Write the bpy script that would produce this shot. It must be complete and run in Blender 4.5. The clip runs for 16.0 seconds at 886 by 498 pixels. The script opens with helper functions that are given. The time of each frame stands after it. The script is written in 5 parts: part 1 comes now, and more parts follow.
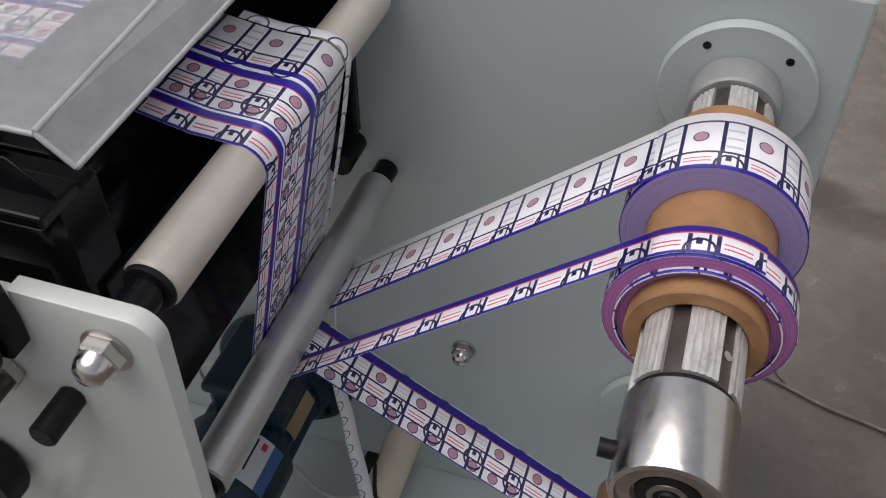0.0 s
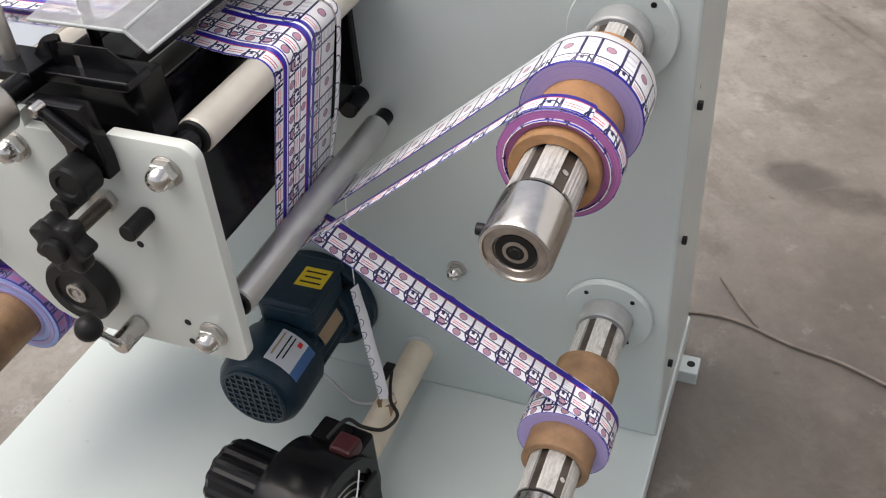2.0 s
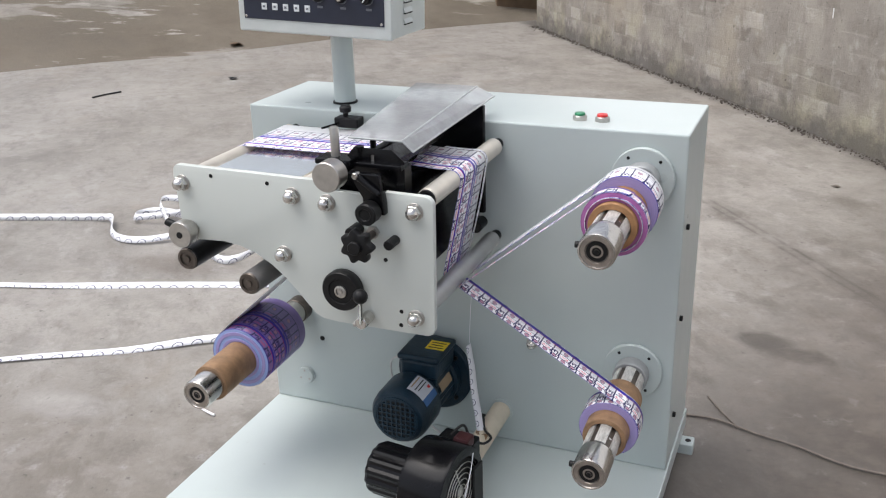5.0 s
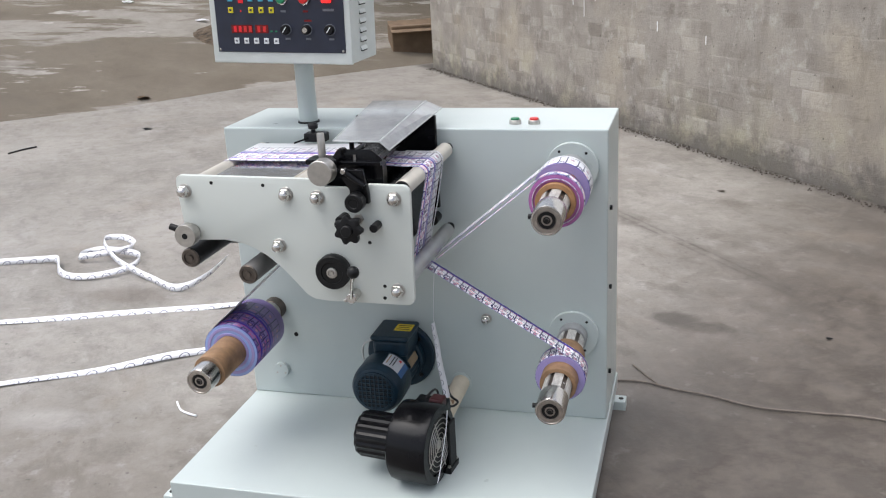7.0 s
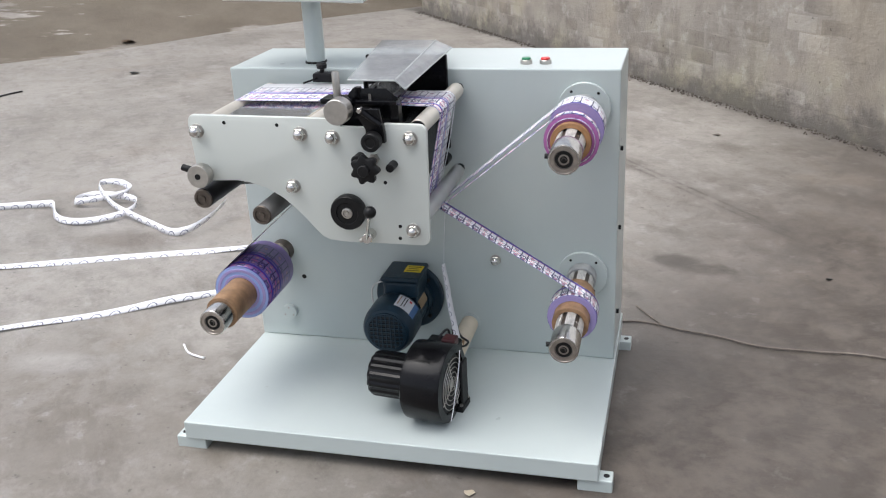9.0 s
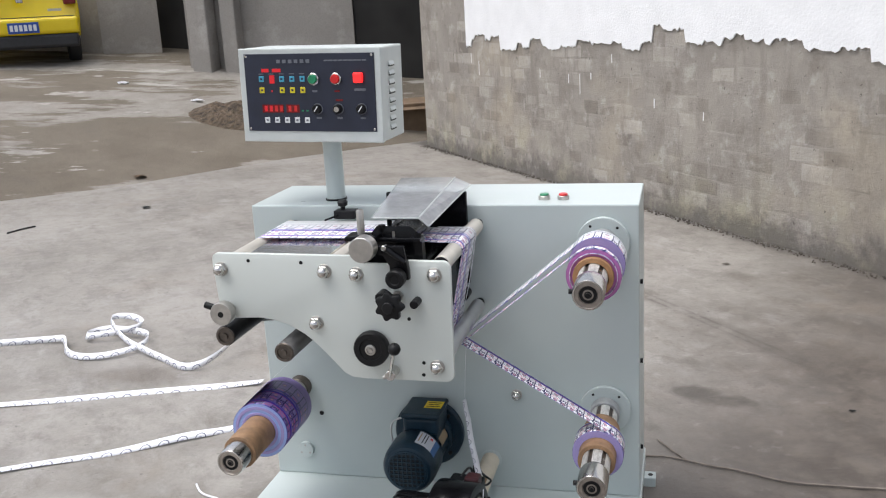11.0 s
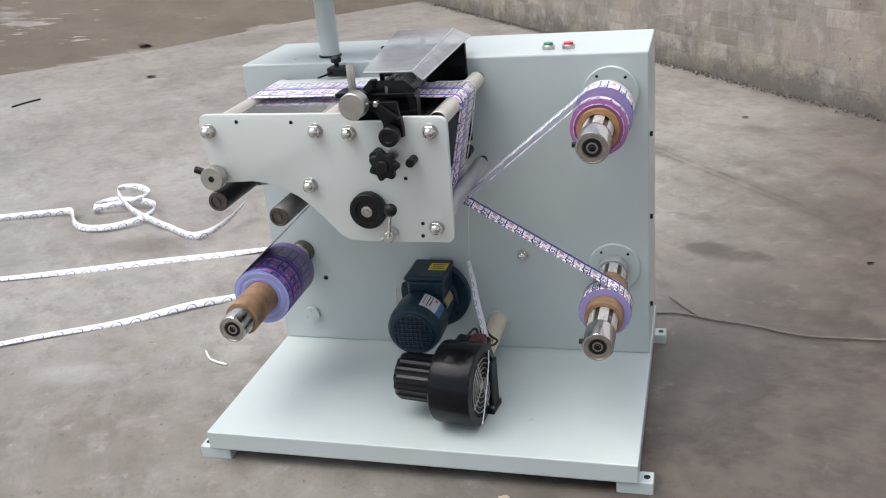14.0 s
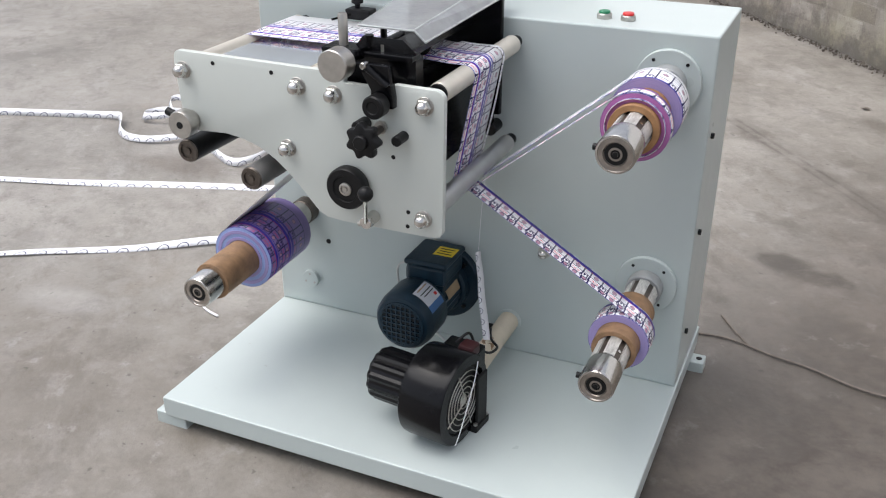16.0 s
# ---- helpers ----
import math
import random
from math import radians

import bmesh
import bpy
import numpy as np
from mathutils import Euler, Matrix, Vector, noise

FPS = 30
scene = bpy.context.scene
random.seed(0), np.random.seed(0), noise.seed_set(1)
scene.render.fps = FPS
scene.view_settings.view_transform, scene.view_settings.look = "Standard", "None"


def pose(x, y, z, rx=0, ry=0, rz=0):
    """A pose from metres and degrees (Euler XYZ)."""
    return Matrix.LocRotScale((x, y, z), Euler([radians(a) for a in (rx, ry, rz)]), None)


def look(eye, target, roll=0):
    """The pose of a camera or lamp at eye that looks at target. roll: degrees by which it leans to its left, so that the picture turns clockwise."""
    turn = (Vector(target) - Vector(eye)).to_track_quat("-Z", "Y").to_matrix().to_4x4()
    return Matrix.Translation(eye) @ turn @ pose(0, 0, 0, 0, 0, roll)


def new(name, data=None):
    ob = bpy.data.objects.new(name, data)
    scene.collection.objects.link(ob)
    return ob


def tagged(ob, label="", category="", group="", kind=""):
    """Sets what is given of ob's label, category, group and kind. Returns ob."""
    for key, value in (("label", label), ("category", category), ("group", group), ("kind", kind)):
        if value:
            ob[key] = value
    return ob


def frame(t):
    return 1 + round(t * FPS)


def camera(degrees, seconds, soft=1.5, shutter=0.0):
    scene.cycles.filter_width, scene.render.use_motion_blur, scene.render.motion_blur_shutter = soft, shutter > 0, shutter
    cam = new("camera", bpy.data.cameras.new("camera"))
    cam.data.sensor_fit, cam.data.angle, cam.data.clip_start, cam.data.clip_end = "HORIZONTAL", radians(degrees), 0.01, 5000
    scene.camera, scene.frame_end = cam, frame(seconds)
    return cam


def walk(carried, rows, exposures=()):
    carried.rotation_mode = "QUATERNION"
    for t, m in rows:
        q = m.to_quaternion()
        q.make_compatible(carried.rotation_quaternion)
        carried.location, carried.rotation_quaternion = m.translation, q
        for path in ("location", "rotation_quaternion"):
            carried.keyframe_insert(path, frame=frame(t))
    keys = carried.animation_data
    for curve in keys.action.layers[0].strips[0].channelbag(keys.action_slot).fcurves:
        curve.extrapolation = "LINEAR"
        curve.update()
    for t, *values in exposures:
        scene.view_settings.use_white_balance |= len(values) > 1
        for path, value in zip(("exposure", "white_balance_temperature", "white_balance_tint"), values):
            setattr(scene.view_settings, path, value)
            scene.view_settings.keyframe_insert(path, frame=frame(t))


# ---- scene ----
cam = camera(50.4, 16.0, 1.15)
PATH = [
    (0, (-0.031, -0.733, 1.266), (-0.472, 0.651, -0.109), -0.0),
    (0.5, (0.129, -0.74, 1.285), (-0.581, 0.556, -0.063), -1.6),
    (1, (0.19, -0.769, 1.291), (-0.563, 0.531, -0.029), -4.2),
    (1.5, (0.188, -0.873, 1.3), (-0.496, 0.481, -0.004), -4.4),
    (2, (0.209, -1.021, 1.326), (-0.436, 0.389, 0.061), -5.3),
    (2.5, (0.305, -1.136, 1.347), (-0.471, 0.346, 0.251), -5.9),
    (2.8, (0.39, -1.197, 1.359), (-0.34, 0.294, 0.245), -3.7),
    (3, (0.412, -1.254, 1.366), (-0.367, 0.263, 0.32), -7.4),
    (3.5, (0.326, -1.463, 1.345), (-0.409, 0.165, 0.445), -4.9),
    (4, (0.293, -1.661, 1.403), (-0.363, 0.077, 0.663), -4.1),
    (4.5, (0.34, -1.814, 1.416), (-0.467, -0.177, 0.598), -3.1),
    (4.7, (0.342, -1.853, 1.412), (-0.404, -0.174, 0.623), -1.6),
    (6.8, (0.323, -2.322, 1.405), (-0.288, -0.527, 0.769), -3.1),
    (7, (0.313, -2.326, 1.401), (-0.206, -0.507, 0.754), -3.0),
    (7.5, (0.272, -2.354, 1.397), (-0.249, -0.555, 0.694), -4.1),
    (8, (0.255, -2.352, 1.394), (-0.177, -0.539, 0.67), -2.5),
    (8.5, (0.251, -2.352, 1.391), (-0.227, -0.555, 0.654), -2.5),
    (9, (0.242, -2.353, 1.389), (-0.236, -0.562, 0.636), -2.8),
    (9.5, (0.225, -2.349, 1.389), (-0.211, -0.542, 0.651), -2.7),
    (10, (0.203, -2.356, 1.389), (-0.251, -0.494, 0.818), -3.0),
    (10.2, (0.193, -2.356, 1.401), (-0.291, -0.479, 0.909), -3.3),
    (12.3, (0.197, -2.36, 1.41), (-0.294, -0.502, 0.857), -3.4),
    (12.5, (0.2, -2.368, 1.4), (-0.288, -0.523, 0.799), -3.8),
    (13, (0.196, -2.363, 1.389), (-0.271, -0.539, 0.713), -3.7),
    (13.5, (0.19, -2.36, 1.379), (-0.244, -0.567, 0.605), -4.4),
    (14, (0.218, -2.27, 1.362), (-0.309, -0.497, 0.6), -5.3),
    (14.5, (0.244, -2.155, 1.375), (-0.248, -0.383, 0.587), -3.7),
    (15, (0.264, -2.1, 1.374), (-0.39, -0.395, 0.558), -4.6),
    (15.5, (0.308, -2.023, 1.358), (-0.389, -0.345, 0.522), -2.4),
    (16, (0.33, -1.864, 1.349), (-0.392, -0.227, 0.456), 0.0),
]
EXPOSURE = [(0, -0.63, 6650, 13), (0.5, -0.55, 6650, 13), (1, -0.30, 6650, 13), (1.5, -0.03, 6700, 12.5), (2.0, 0.11, 6850, 12), (2.5, 0.14, 6850, 12), (3.0, 0.14, 6850, 12), (3.5, 0.15, 6650, 12), (4.5, 0.13, 6480, 11), (7.0, 0.19, 6360, 10), (9.5, 0.18, 6360, 10), (10.2, 0.20, 6360, 10), (12.4, 0.07, 6360, 10), (13.0, 0.16, 6360, 10), (16, 0.13, 6420, 10)]
walk(cam, [(t, look(eye, target, roll)) for t, eye, target, roll in PATH], EXPOSURE)

# ---- world, sun, exposure ----
world = bpy.data.worlds.new("sky")
scene.world = world
world.use_nodes = True
wn = world.node_tree.nodes
sky = wn.new("ShaderNodeTexSky")
sky.sky_type = "NISHITA"
sky.sun_disc = False
sky.sun_elevation = radians(70)
sky.sun_rotation = radians(252)
sky.air_density, sky.dust_density, sky.ozone_density = 1.0, 4.0, 1.0
sat = wn.new("ShaderNodeHueSaturation")
sat.inputs["Saturation"].default_value = 0.46
world.node_tree.links.new(sky.outputs[0], sat.inputs["Color"])
world.node_tree.links.new(sat.outputs[0], wn["Background"].inputs["Color"])
wn["Background"].inputs["Strength"].default_value = 0.183
sun = new("sun", bpy.data.lights.new("sun", "SUN"))
sun.data.energy, sun.data.angle, sun.data.color = 1.75, radians(60), (1.0, 0.99, 0.985)
sun.matrix_world = look((-2.2, -1.4, 7.0), (0, 0, 0))

# ---- materials ----


class Graph:
    """A small builder for node materials."""

    def __init__(self, name):
        self.mat = bpy.data.materials.new(name)
        self.mat.use_nodes = True
        self.t = self.mat.node_tree
        self.b = self.t.nodes["Principled BSDF"]

    def node(self, kind, **sets):
        n = self.t.nodes.new(kind)
        for k, v in sets.items():
            n.inputs[k].default_value = v
        return n

    def put(self, sock, v):
        if isinstance(v, bpy.types.NodeSocket):
            self.t.links.new(v, sock)
        else:
            sock.default_value = v

    def m(self, op, a, b=0.0, c=0.0):
        n = self.t.nodes.new("ShaderNodeMath")
        n.operation = op
        for s, v in zip(n.inputs, (a, b, c)):
            self.put(s, v)
        return n.outputs[0]

    def mix(self, f, a, b):
        n = self.t.nodes.new("ShaderNodeMix")
        n.data_type = "RGBA"
        self.put(n.inputs[0], f)
        self.put(n.inputs[6], a if isinstance(a, bpy.types.NodeSocket) else (*a, 1))
        self.put(n.inputs[7], b if isinstance(b, bpy.types.NodeSocket) else (*b, 1))
        return n.outputs[2]

    def place(self):
        return self.t.nodes.new("ShaderNodeTexCoord").outputs["Object"]

    def world(self):
        return self.t.nodes.new("ShaderNodeNewGeometry").outputs["Position"]

    def noise(self, vec, scale, detail=4.0, rough=0.55, stretch=None):
        if stretch:
            mp = self.t.nodes.new("ShaderNodeMapping")
            mp.inputs["Scale"].default_value = stretch
            self.put(mp.inputs[0], vec)
            vec = mp.outputs[0]
        n = self.node("ShaderNodeTexNoise", Scale=scale, Detail=detail, Roughness=rough)
        self.put(n.inputs["Vector"], vec)
        return n.outputs["Fac"]

    def band(self, x, lo, hi):
        """0 at lo, 1 at hi."""
        n = self.t.nodes.new("ShaderNodeMapRange")
        n.inputs[1].default_value, n.inputs[2].default_value = lo, hi
        self.put(n.inputs[0], x)
        return n.outputs[0]

    def bump(self, h, dist, strength=1.0):
        n = self.node("ShaderNodeBump", Distance=dist, Strength=strength)
        self.put(n.inputs["Height"], h)
        self.put(self.b.inputs["Normal"], n.outputs[0])

    def done(self, color, rough=0.5, metal=0.0):
        self.put(self.b.inputs["Base Color"], color if isinstance(color, bpy.types.NodeSocket) else (*color, 1))
        self.put(self.b.inputs["Roughness"], rough)
        self.put(self.b.inputs["Metallic"], metal)
        return self.mat


def plain(name, color, rough=0.5, metal=0.0, vary=0.15, scale=25.0, bump=0.0, bscale=400.0, gloss=0.5):
    g = Graph(name)
    g.b.inputs["Specular IOR Level"].default_value = gloss
    v = g.place()
    n = g.noise(v, scale, 5)
    dark = tuple(c * (1 - vary) for c in color)
    lite = tuple(min(1, c * (1 + vary)) for c in color)
    col = g.mix(g.band(n, 0.3, 0.7), dark, lite)
    r = g.m("MULTIPLY_ADD", g.noise(v, scale * 4, 3), 0.2, rough - 0.1)
    if bump:
        g.bump(g.noise(v, bscale, 2), bump)
    return g.done(col, r, metal)


def paint_material(name, low, high):
    g = Graph(name)
    v = g.world()
    n = g.noise(v, 3.0, 5)
    col = g.mix(g.band(n, 0.3, 0.7), low, high)
    spots = g.band(g.noise(v, 60, 3, 0.7), 0.72, 0.78)
    col = g.mix(g.m("MULTIPLY", spots, 0.35), col, (0.30, 0.29, 0.25))
    g.bump(g.noise(v, 350, 2), 0.0006, 0.25)
    return g.done(col, g.m("MULTIPLY_ADD", g.noise(v, 9, 3), 0.12, 0.24))


def concrete_material(name, base, warm, lite, scale=1.0):
    g = Graph(name)
    v = g.world()
    a = g.noise(v, 0.55 * scale, 6, 0.6)
    b = g.noise(v, 2.2 * scale, 6, 0.62, (1.0, 0.55, 1.0))
    c = g.noise(v, 45.0, 5, 0.7)
    col = g.mix(g.band(a, 0.36, 0.66), base, warm)
    col = g.mix(g.m("MULTIPLY", g.band(b, 0.52, 0.72), 0.75), col, lite)
    dk = g.band(g.noise(v, 1.3 * scale, 7, 0.7), 0.60, 0.74)
    col = g.mix(g.m("MULTIPLY", dk, 0.6), col, tuple(k * 0.45 for k in base))
    col = g.mix(g.m("MULTIPLY", g.band(c, 0.45, 0.75), 0.35), col, tuple(k * 0.6 for k in base))
    g.bump(g.noise(v, 70, 6, 0.7), 0.004, 0.5)
    return g.done(col, g.m("MULTIPLY_ADD", b, 0.25, 0.6))


def print_material(name, tint=(0.93, 0.925, 0.955)):
    """Printed paper web; UV runs in metres, u along the web and v across it."""
    g = Graph(name)
    uv = g.t.nodes.new("ShaderNodeUVMap").outputs[0]
    s = g.t.nodes.new("ShaderNodeSeparateXYZ")
    g.put(s.inputs[0], uv)
    u, v = s.outputs[0], s.outputs[1]
    period = 0.046
    fu = g.m("MULTIPLY", g.m("FRACT", g.m("DIVIDE", u, period)), period)

    def within(x, lo, hi):
        return g.m("MULTIPLY", g.m("GREATER_THAN", x, lo), g.m("LESS_THAN", x, hi))

    def rect(u0, u1, v0, v1):
        return g.m("MULTIPLY", within(fu, u0, u1), within(v, v0, v1))

    def disc(cu, cv, r):
        du = g.m("SUBTRACT", fu, cu)
        dv = g.m("SUBTRACT", v, cv)
        return g.m("LESS_THAN", g.m("ADD", g.m("MULTIPLY", du, du), g.m("MULTIPLY", dv, dv)), r * r)

    def ring(cu, cv, r, w):
        return g.m("SUBTRACT", disc(cu, cv, r), disc(cu, cv, r - w))

    def total(parts):
        out = parts[0]
        for p in parts[1:]:
            out = g.m("MAXIMUM", out, p)
        return out

    blue_in, red_in, pink_in, line_in, grey_in = [], [], [], [], []

    def text_row(v0, v1, off):
        """Cells with red lines of print, then a small boxed mark under an arch."""
        w = v1 - v0
        for k in range(2):
            red_in.append(rect(0.005 + off, 0.024 + off, v0 + (0.27 + 0.26 * k) * w, v0 + (0.35 + 0.26 * k) * w))
        line_in.append(rect(0.0335 + off, 0.0375 + off, v0 + 0.35 * w, v0 + 0.75 * w))
        pink_in.append(rect(0.0345 + off, 0.0365 + off, v0 + 0.45 * w, v0 + 0.65 * w))
        line_in.append(ring(0.0365 + off, v0 + 0.05 * w, min(0.011, 0.95 * w), 0.0021))
        for c in (0.0, 0.028):
            line_in.append(rect(c + off, c + off + 0.0030, v0, v1))
        line_in.append(rect(0.0410 + off, 0.0428 + off, v0, v1))

    def circle_row(v0, v1, off, two=False):
        w = v1 - v0
        for c in (0.0145,) + ((0.037,) if two else ()):
            pink_in.append(disc(c + off, v0 + 0.5 * w, min(0.0052, 0.4 * w)))
            line_in.append(ring(c + off, v0 + 0.5 * w, min(0.0057, 0.44 * w), 0.0009))
        for k in range(3):
            grey_in.append(rect(0.0325 + off, 0.0445, v0 + (0.15 + 0.27 * k) * w, v0 + (0.22 + 0.27 * k) * w))
        for c in (0.0, 0.029):
            line_in.append(rect(c + off, c + off + 0.0030, v0, v1))

    # narrow lane
    blue_in += [within(v, 0.0, 0.0028), within(v, 0.0205, 0.0280)]
    text_row(0.0028, 0.0185, 0.0)
    red_in.append(within(v, 0.0190, 0.0206))
    line_in += [within(v, 0.0443, 0.0462), within(v, 0.0581, 0.0600)]
    # middle lane, two rows of cells and a broad border
    blue_in += [within(v, 0.0305, 0.0325), within(v, 0.0755, 0.0845)]
    circle_row(0.0325, 0.0455, 0.001, True)
    text_row(0.0455, 0.0590, 0.0)
    circle_row(0.0590, 0.0745, 0.0, False)
    red_in.append(within(v, 0.0745, 0.0757))
    # wide lane
    blue_in.append(within(v, 0.0885, 0.0945))
    text_row(0.0945, 0.1080, 0.0)
    line_in.append(within(v, 0.1074, 0.1096))
    circle_row(0.1090, 0.1440, 0.0)
    line_in.append(within(v, 0.1432, 0.1452))
    grain = g.noise(g.place(), 18, 3)
    paper = g.mix(g.band(grain, 0.3, 0.7), tuple(c * 0.95 for c in tint), tint)
    col = g.mix(g.m("MULTIPLY", total(grey_in), 0.5), paper, (0.35, 0.35, 0.45))
    col = g.mix(total(pink_in), col, (0.50, 0.27, 0.36))
    col = g.mix(total(red_in), col, (0.70, 0.04, 0.10))
    col = g.mix(total(blue_in), col, (0.026, 0.014, 0.36))
    col = g.mix(total(line_in), col, (0.012, 0.010, 0.085))
    if tint[0] < 0.6:
        col = g.mix(g.m("MULTIPLY", g.band(g.noise(g.place(), 30, 3), 0.3, 0.8), 0.5), col, tuple(c * 0.4 for c in tint))
    return g.done(col, 0.32)


def waste_material(name="white_waste_paper", k=1.0):
    """White trim with a row of cut-off arches along one edge."""
    g = Graph(name)
    uv = g.t.nodes.new("ShaderNodeUVMap").outputs[0]
    s = g.t.nodes.new("ShaderNodeSeparateXYZ")
    g.put(s.inputs[0], uv)
    fu = g.m("SUBTRACT", g.m("MULTIPLY", g.m("FRACT", g.m("DIVIDE", s.outputs[0], 0.062 * k)), 0.062 * k), 0.031 * k)
    r = g.m("SQRT", g.m("ADD", g.m("MULTIPLY", fu, fu), g.m("MULTIPLY", s.outputs[1], s.outputs[1])))
    ring = g.m("MULTIPLY", g.m("GREATER_THAN", r, 0.0155 * k), g.m("LESS_THAN", r, 0.0185 * k))
    dot = g.m("LESS_THAN", r, 0.006 * k)
    col = g.mix(g.band(g.noise(g.place(), 14, 3), 0.3, 0.7), (0.74, 0.74, 0.77), (0.84, 0.84, 0.86))
    col = g.mix(ring, col, (0.03, 0.03, 0.10))
    col = g.mix(g.m("MULTIPLY", dot, 0.6), col, (0.30, 0.28, 0.40))
    return g.done(col, 0.45)


def slat_material():
    g = Graph("ribbed_aluminium")
    v = g.place()
    n = g.noise(v, 60, 4, 0.6, (6, 1, 6))
    col = g.mix(g.band(n, 0.3, 0.7), (0.50, 0.485, 0.455), (0.78, 0.77, 0.74))
    wear = g.band(g.noise(v, 35, 6, 0.7), 0.55, 0.68)
    col = g.mix(g.m("MULTIPLY", wear, 0.45), col, (0.24, 0.22, 0.20))
    return g.done(col, 0.42, 0.45)


def reel_side(name, a, b):
    """The wound edge of a reel: fine rings round the axis."""
    g = Graph(name)
    s = g.t.nodes.new("ShaderNodeSeparateXYZ")
    g.put(s.inputs[0], g.place())
    r = g.m("SQRT", g.m("ADD", g.m("MULTIPLY", s.outputs[0], s.outputs[0]), g.m("MULTIPLY", s.outputs[2], s.outputs[2])))
    n = g.t.nodes.new("ShaderNodeTexNoise")
    n.noise_dimensions = "1D"
    n.inputs["Scale"].default_value, n.inputs["Detail"].default_value = 900, 3
    g.put(n.inputs["W"], r)
    col = g.mix(g.band(n.outputs["Fac"], 0.25, 0.75), a, b)
    return g.done(col, 0.5)


def brick_material(name, tone_of):
    """Blocks smeared with old mortar: each has its own tone, and stains run across them."""
    g = Graph(name)
    v = g.world()
    tone = 0.45
    if tone_of == "object":
        tone = g.t.nodes.new("ShaderNodeObjectInfo").outputs["Random"]
    elif tone_of == "island":
        tone = g.t.nodes.new("ShaderNodeNewGeometry").outputs["Random Per Island"]
    base = g.mix(tone, (0.182, 0.160, 0.135), (0.475, 0.436, 0.388))
    wash = g.mix(g.band(g.noise(v, 3.4, 4, 0.6), 0.40, 0.62), (0.238, 0.211, 0.182), (0.395, 0.358, 0.310))
    base = g.mix(g.m("MULTIPLY", g.band(g.noise(v, 1.3, 6, 0.65), 0.34, 0.62), 0.72), base, wash)
    ochre = g.band(g.noise(v, 1.1, 4, 0.6), 0.52, 0.66)
    base = g.mix(g.m("MULTIPLY", ochre, 0.55), base, (0.45, 0.388, 0.300))
    pale = g.band(g.noise(v, 7.5, 5, 0.65), 0.56, 0.68)
    base = g.mix(g.m("MULTIPLY", pale, 0.55), base, (0.50, 0.47, 0.43))
    dk = g.band(g.noise(v, 6.0, 7, 0.72), 0.53, 0.68)
    base = g.mix(g.m("MULTIPLY", dk, 0.5), base, (0.175, 0.152, 0.128))
    drip = g.noise(v, 9.0, 4, 0.6, (1, 1, 0.22))
    base = g.mix(g.m("MULTIPLY", g.band(drip, 0.55, 0.68), 0.35), base, (0.19, 0.168, 0.14))
    sep = g.t.nodes.new("ShaderNodeSeparateXYZ")
    g.put(sep.inputs[0], v)
    low = g.band(g.m("ADD", sep.outputs[2], g.m("MULTIPLY", g.m("SUBTRACT", g.noise(v, 3, 5, 0.7), 0.5), 1.0)), 0.42, 0.05)
    base = g.mix(g.m("MULTIPLY", g.m("MULTIPLY", low, g.band(g.noise(v, 1.7, 4, 0.6), 0.46, 0.6)), 0.5), base, (0.36, 0.335, 0.20))
    pit = g.band(g.noise(v, 34.0, 3, 0.5), 0.68, 0.74)
    base = g.mix(g.m("MULTIPLY", pit, 0.7), base, (0.09, 0.078, 0.065))
    foot = g.band(g.m("ADD", sep.outputs[2], g.m("MULTIPLY", g.m("SUBTRACT", g.noise(v, 5, 7, 0.75), 0.5), 0.75)), 0.20, 0.03)
    base = g.mix(g.m("MULTIPLY", foot, 0.8), base, (0.125, 0.112, 0.10))
    g.bump(g.noise(v, 40, 8, 0.78), 0.010, 0.8)
    return g.done(base, 0.92)


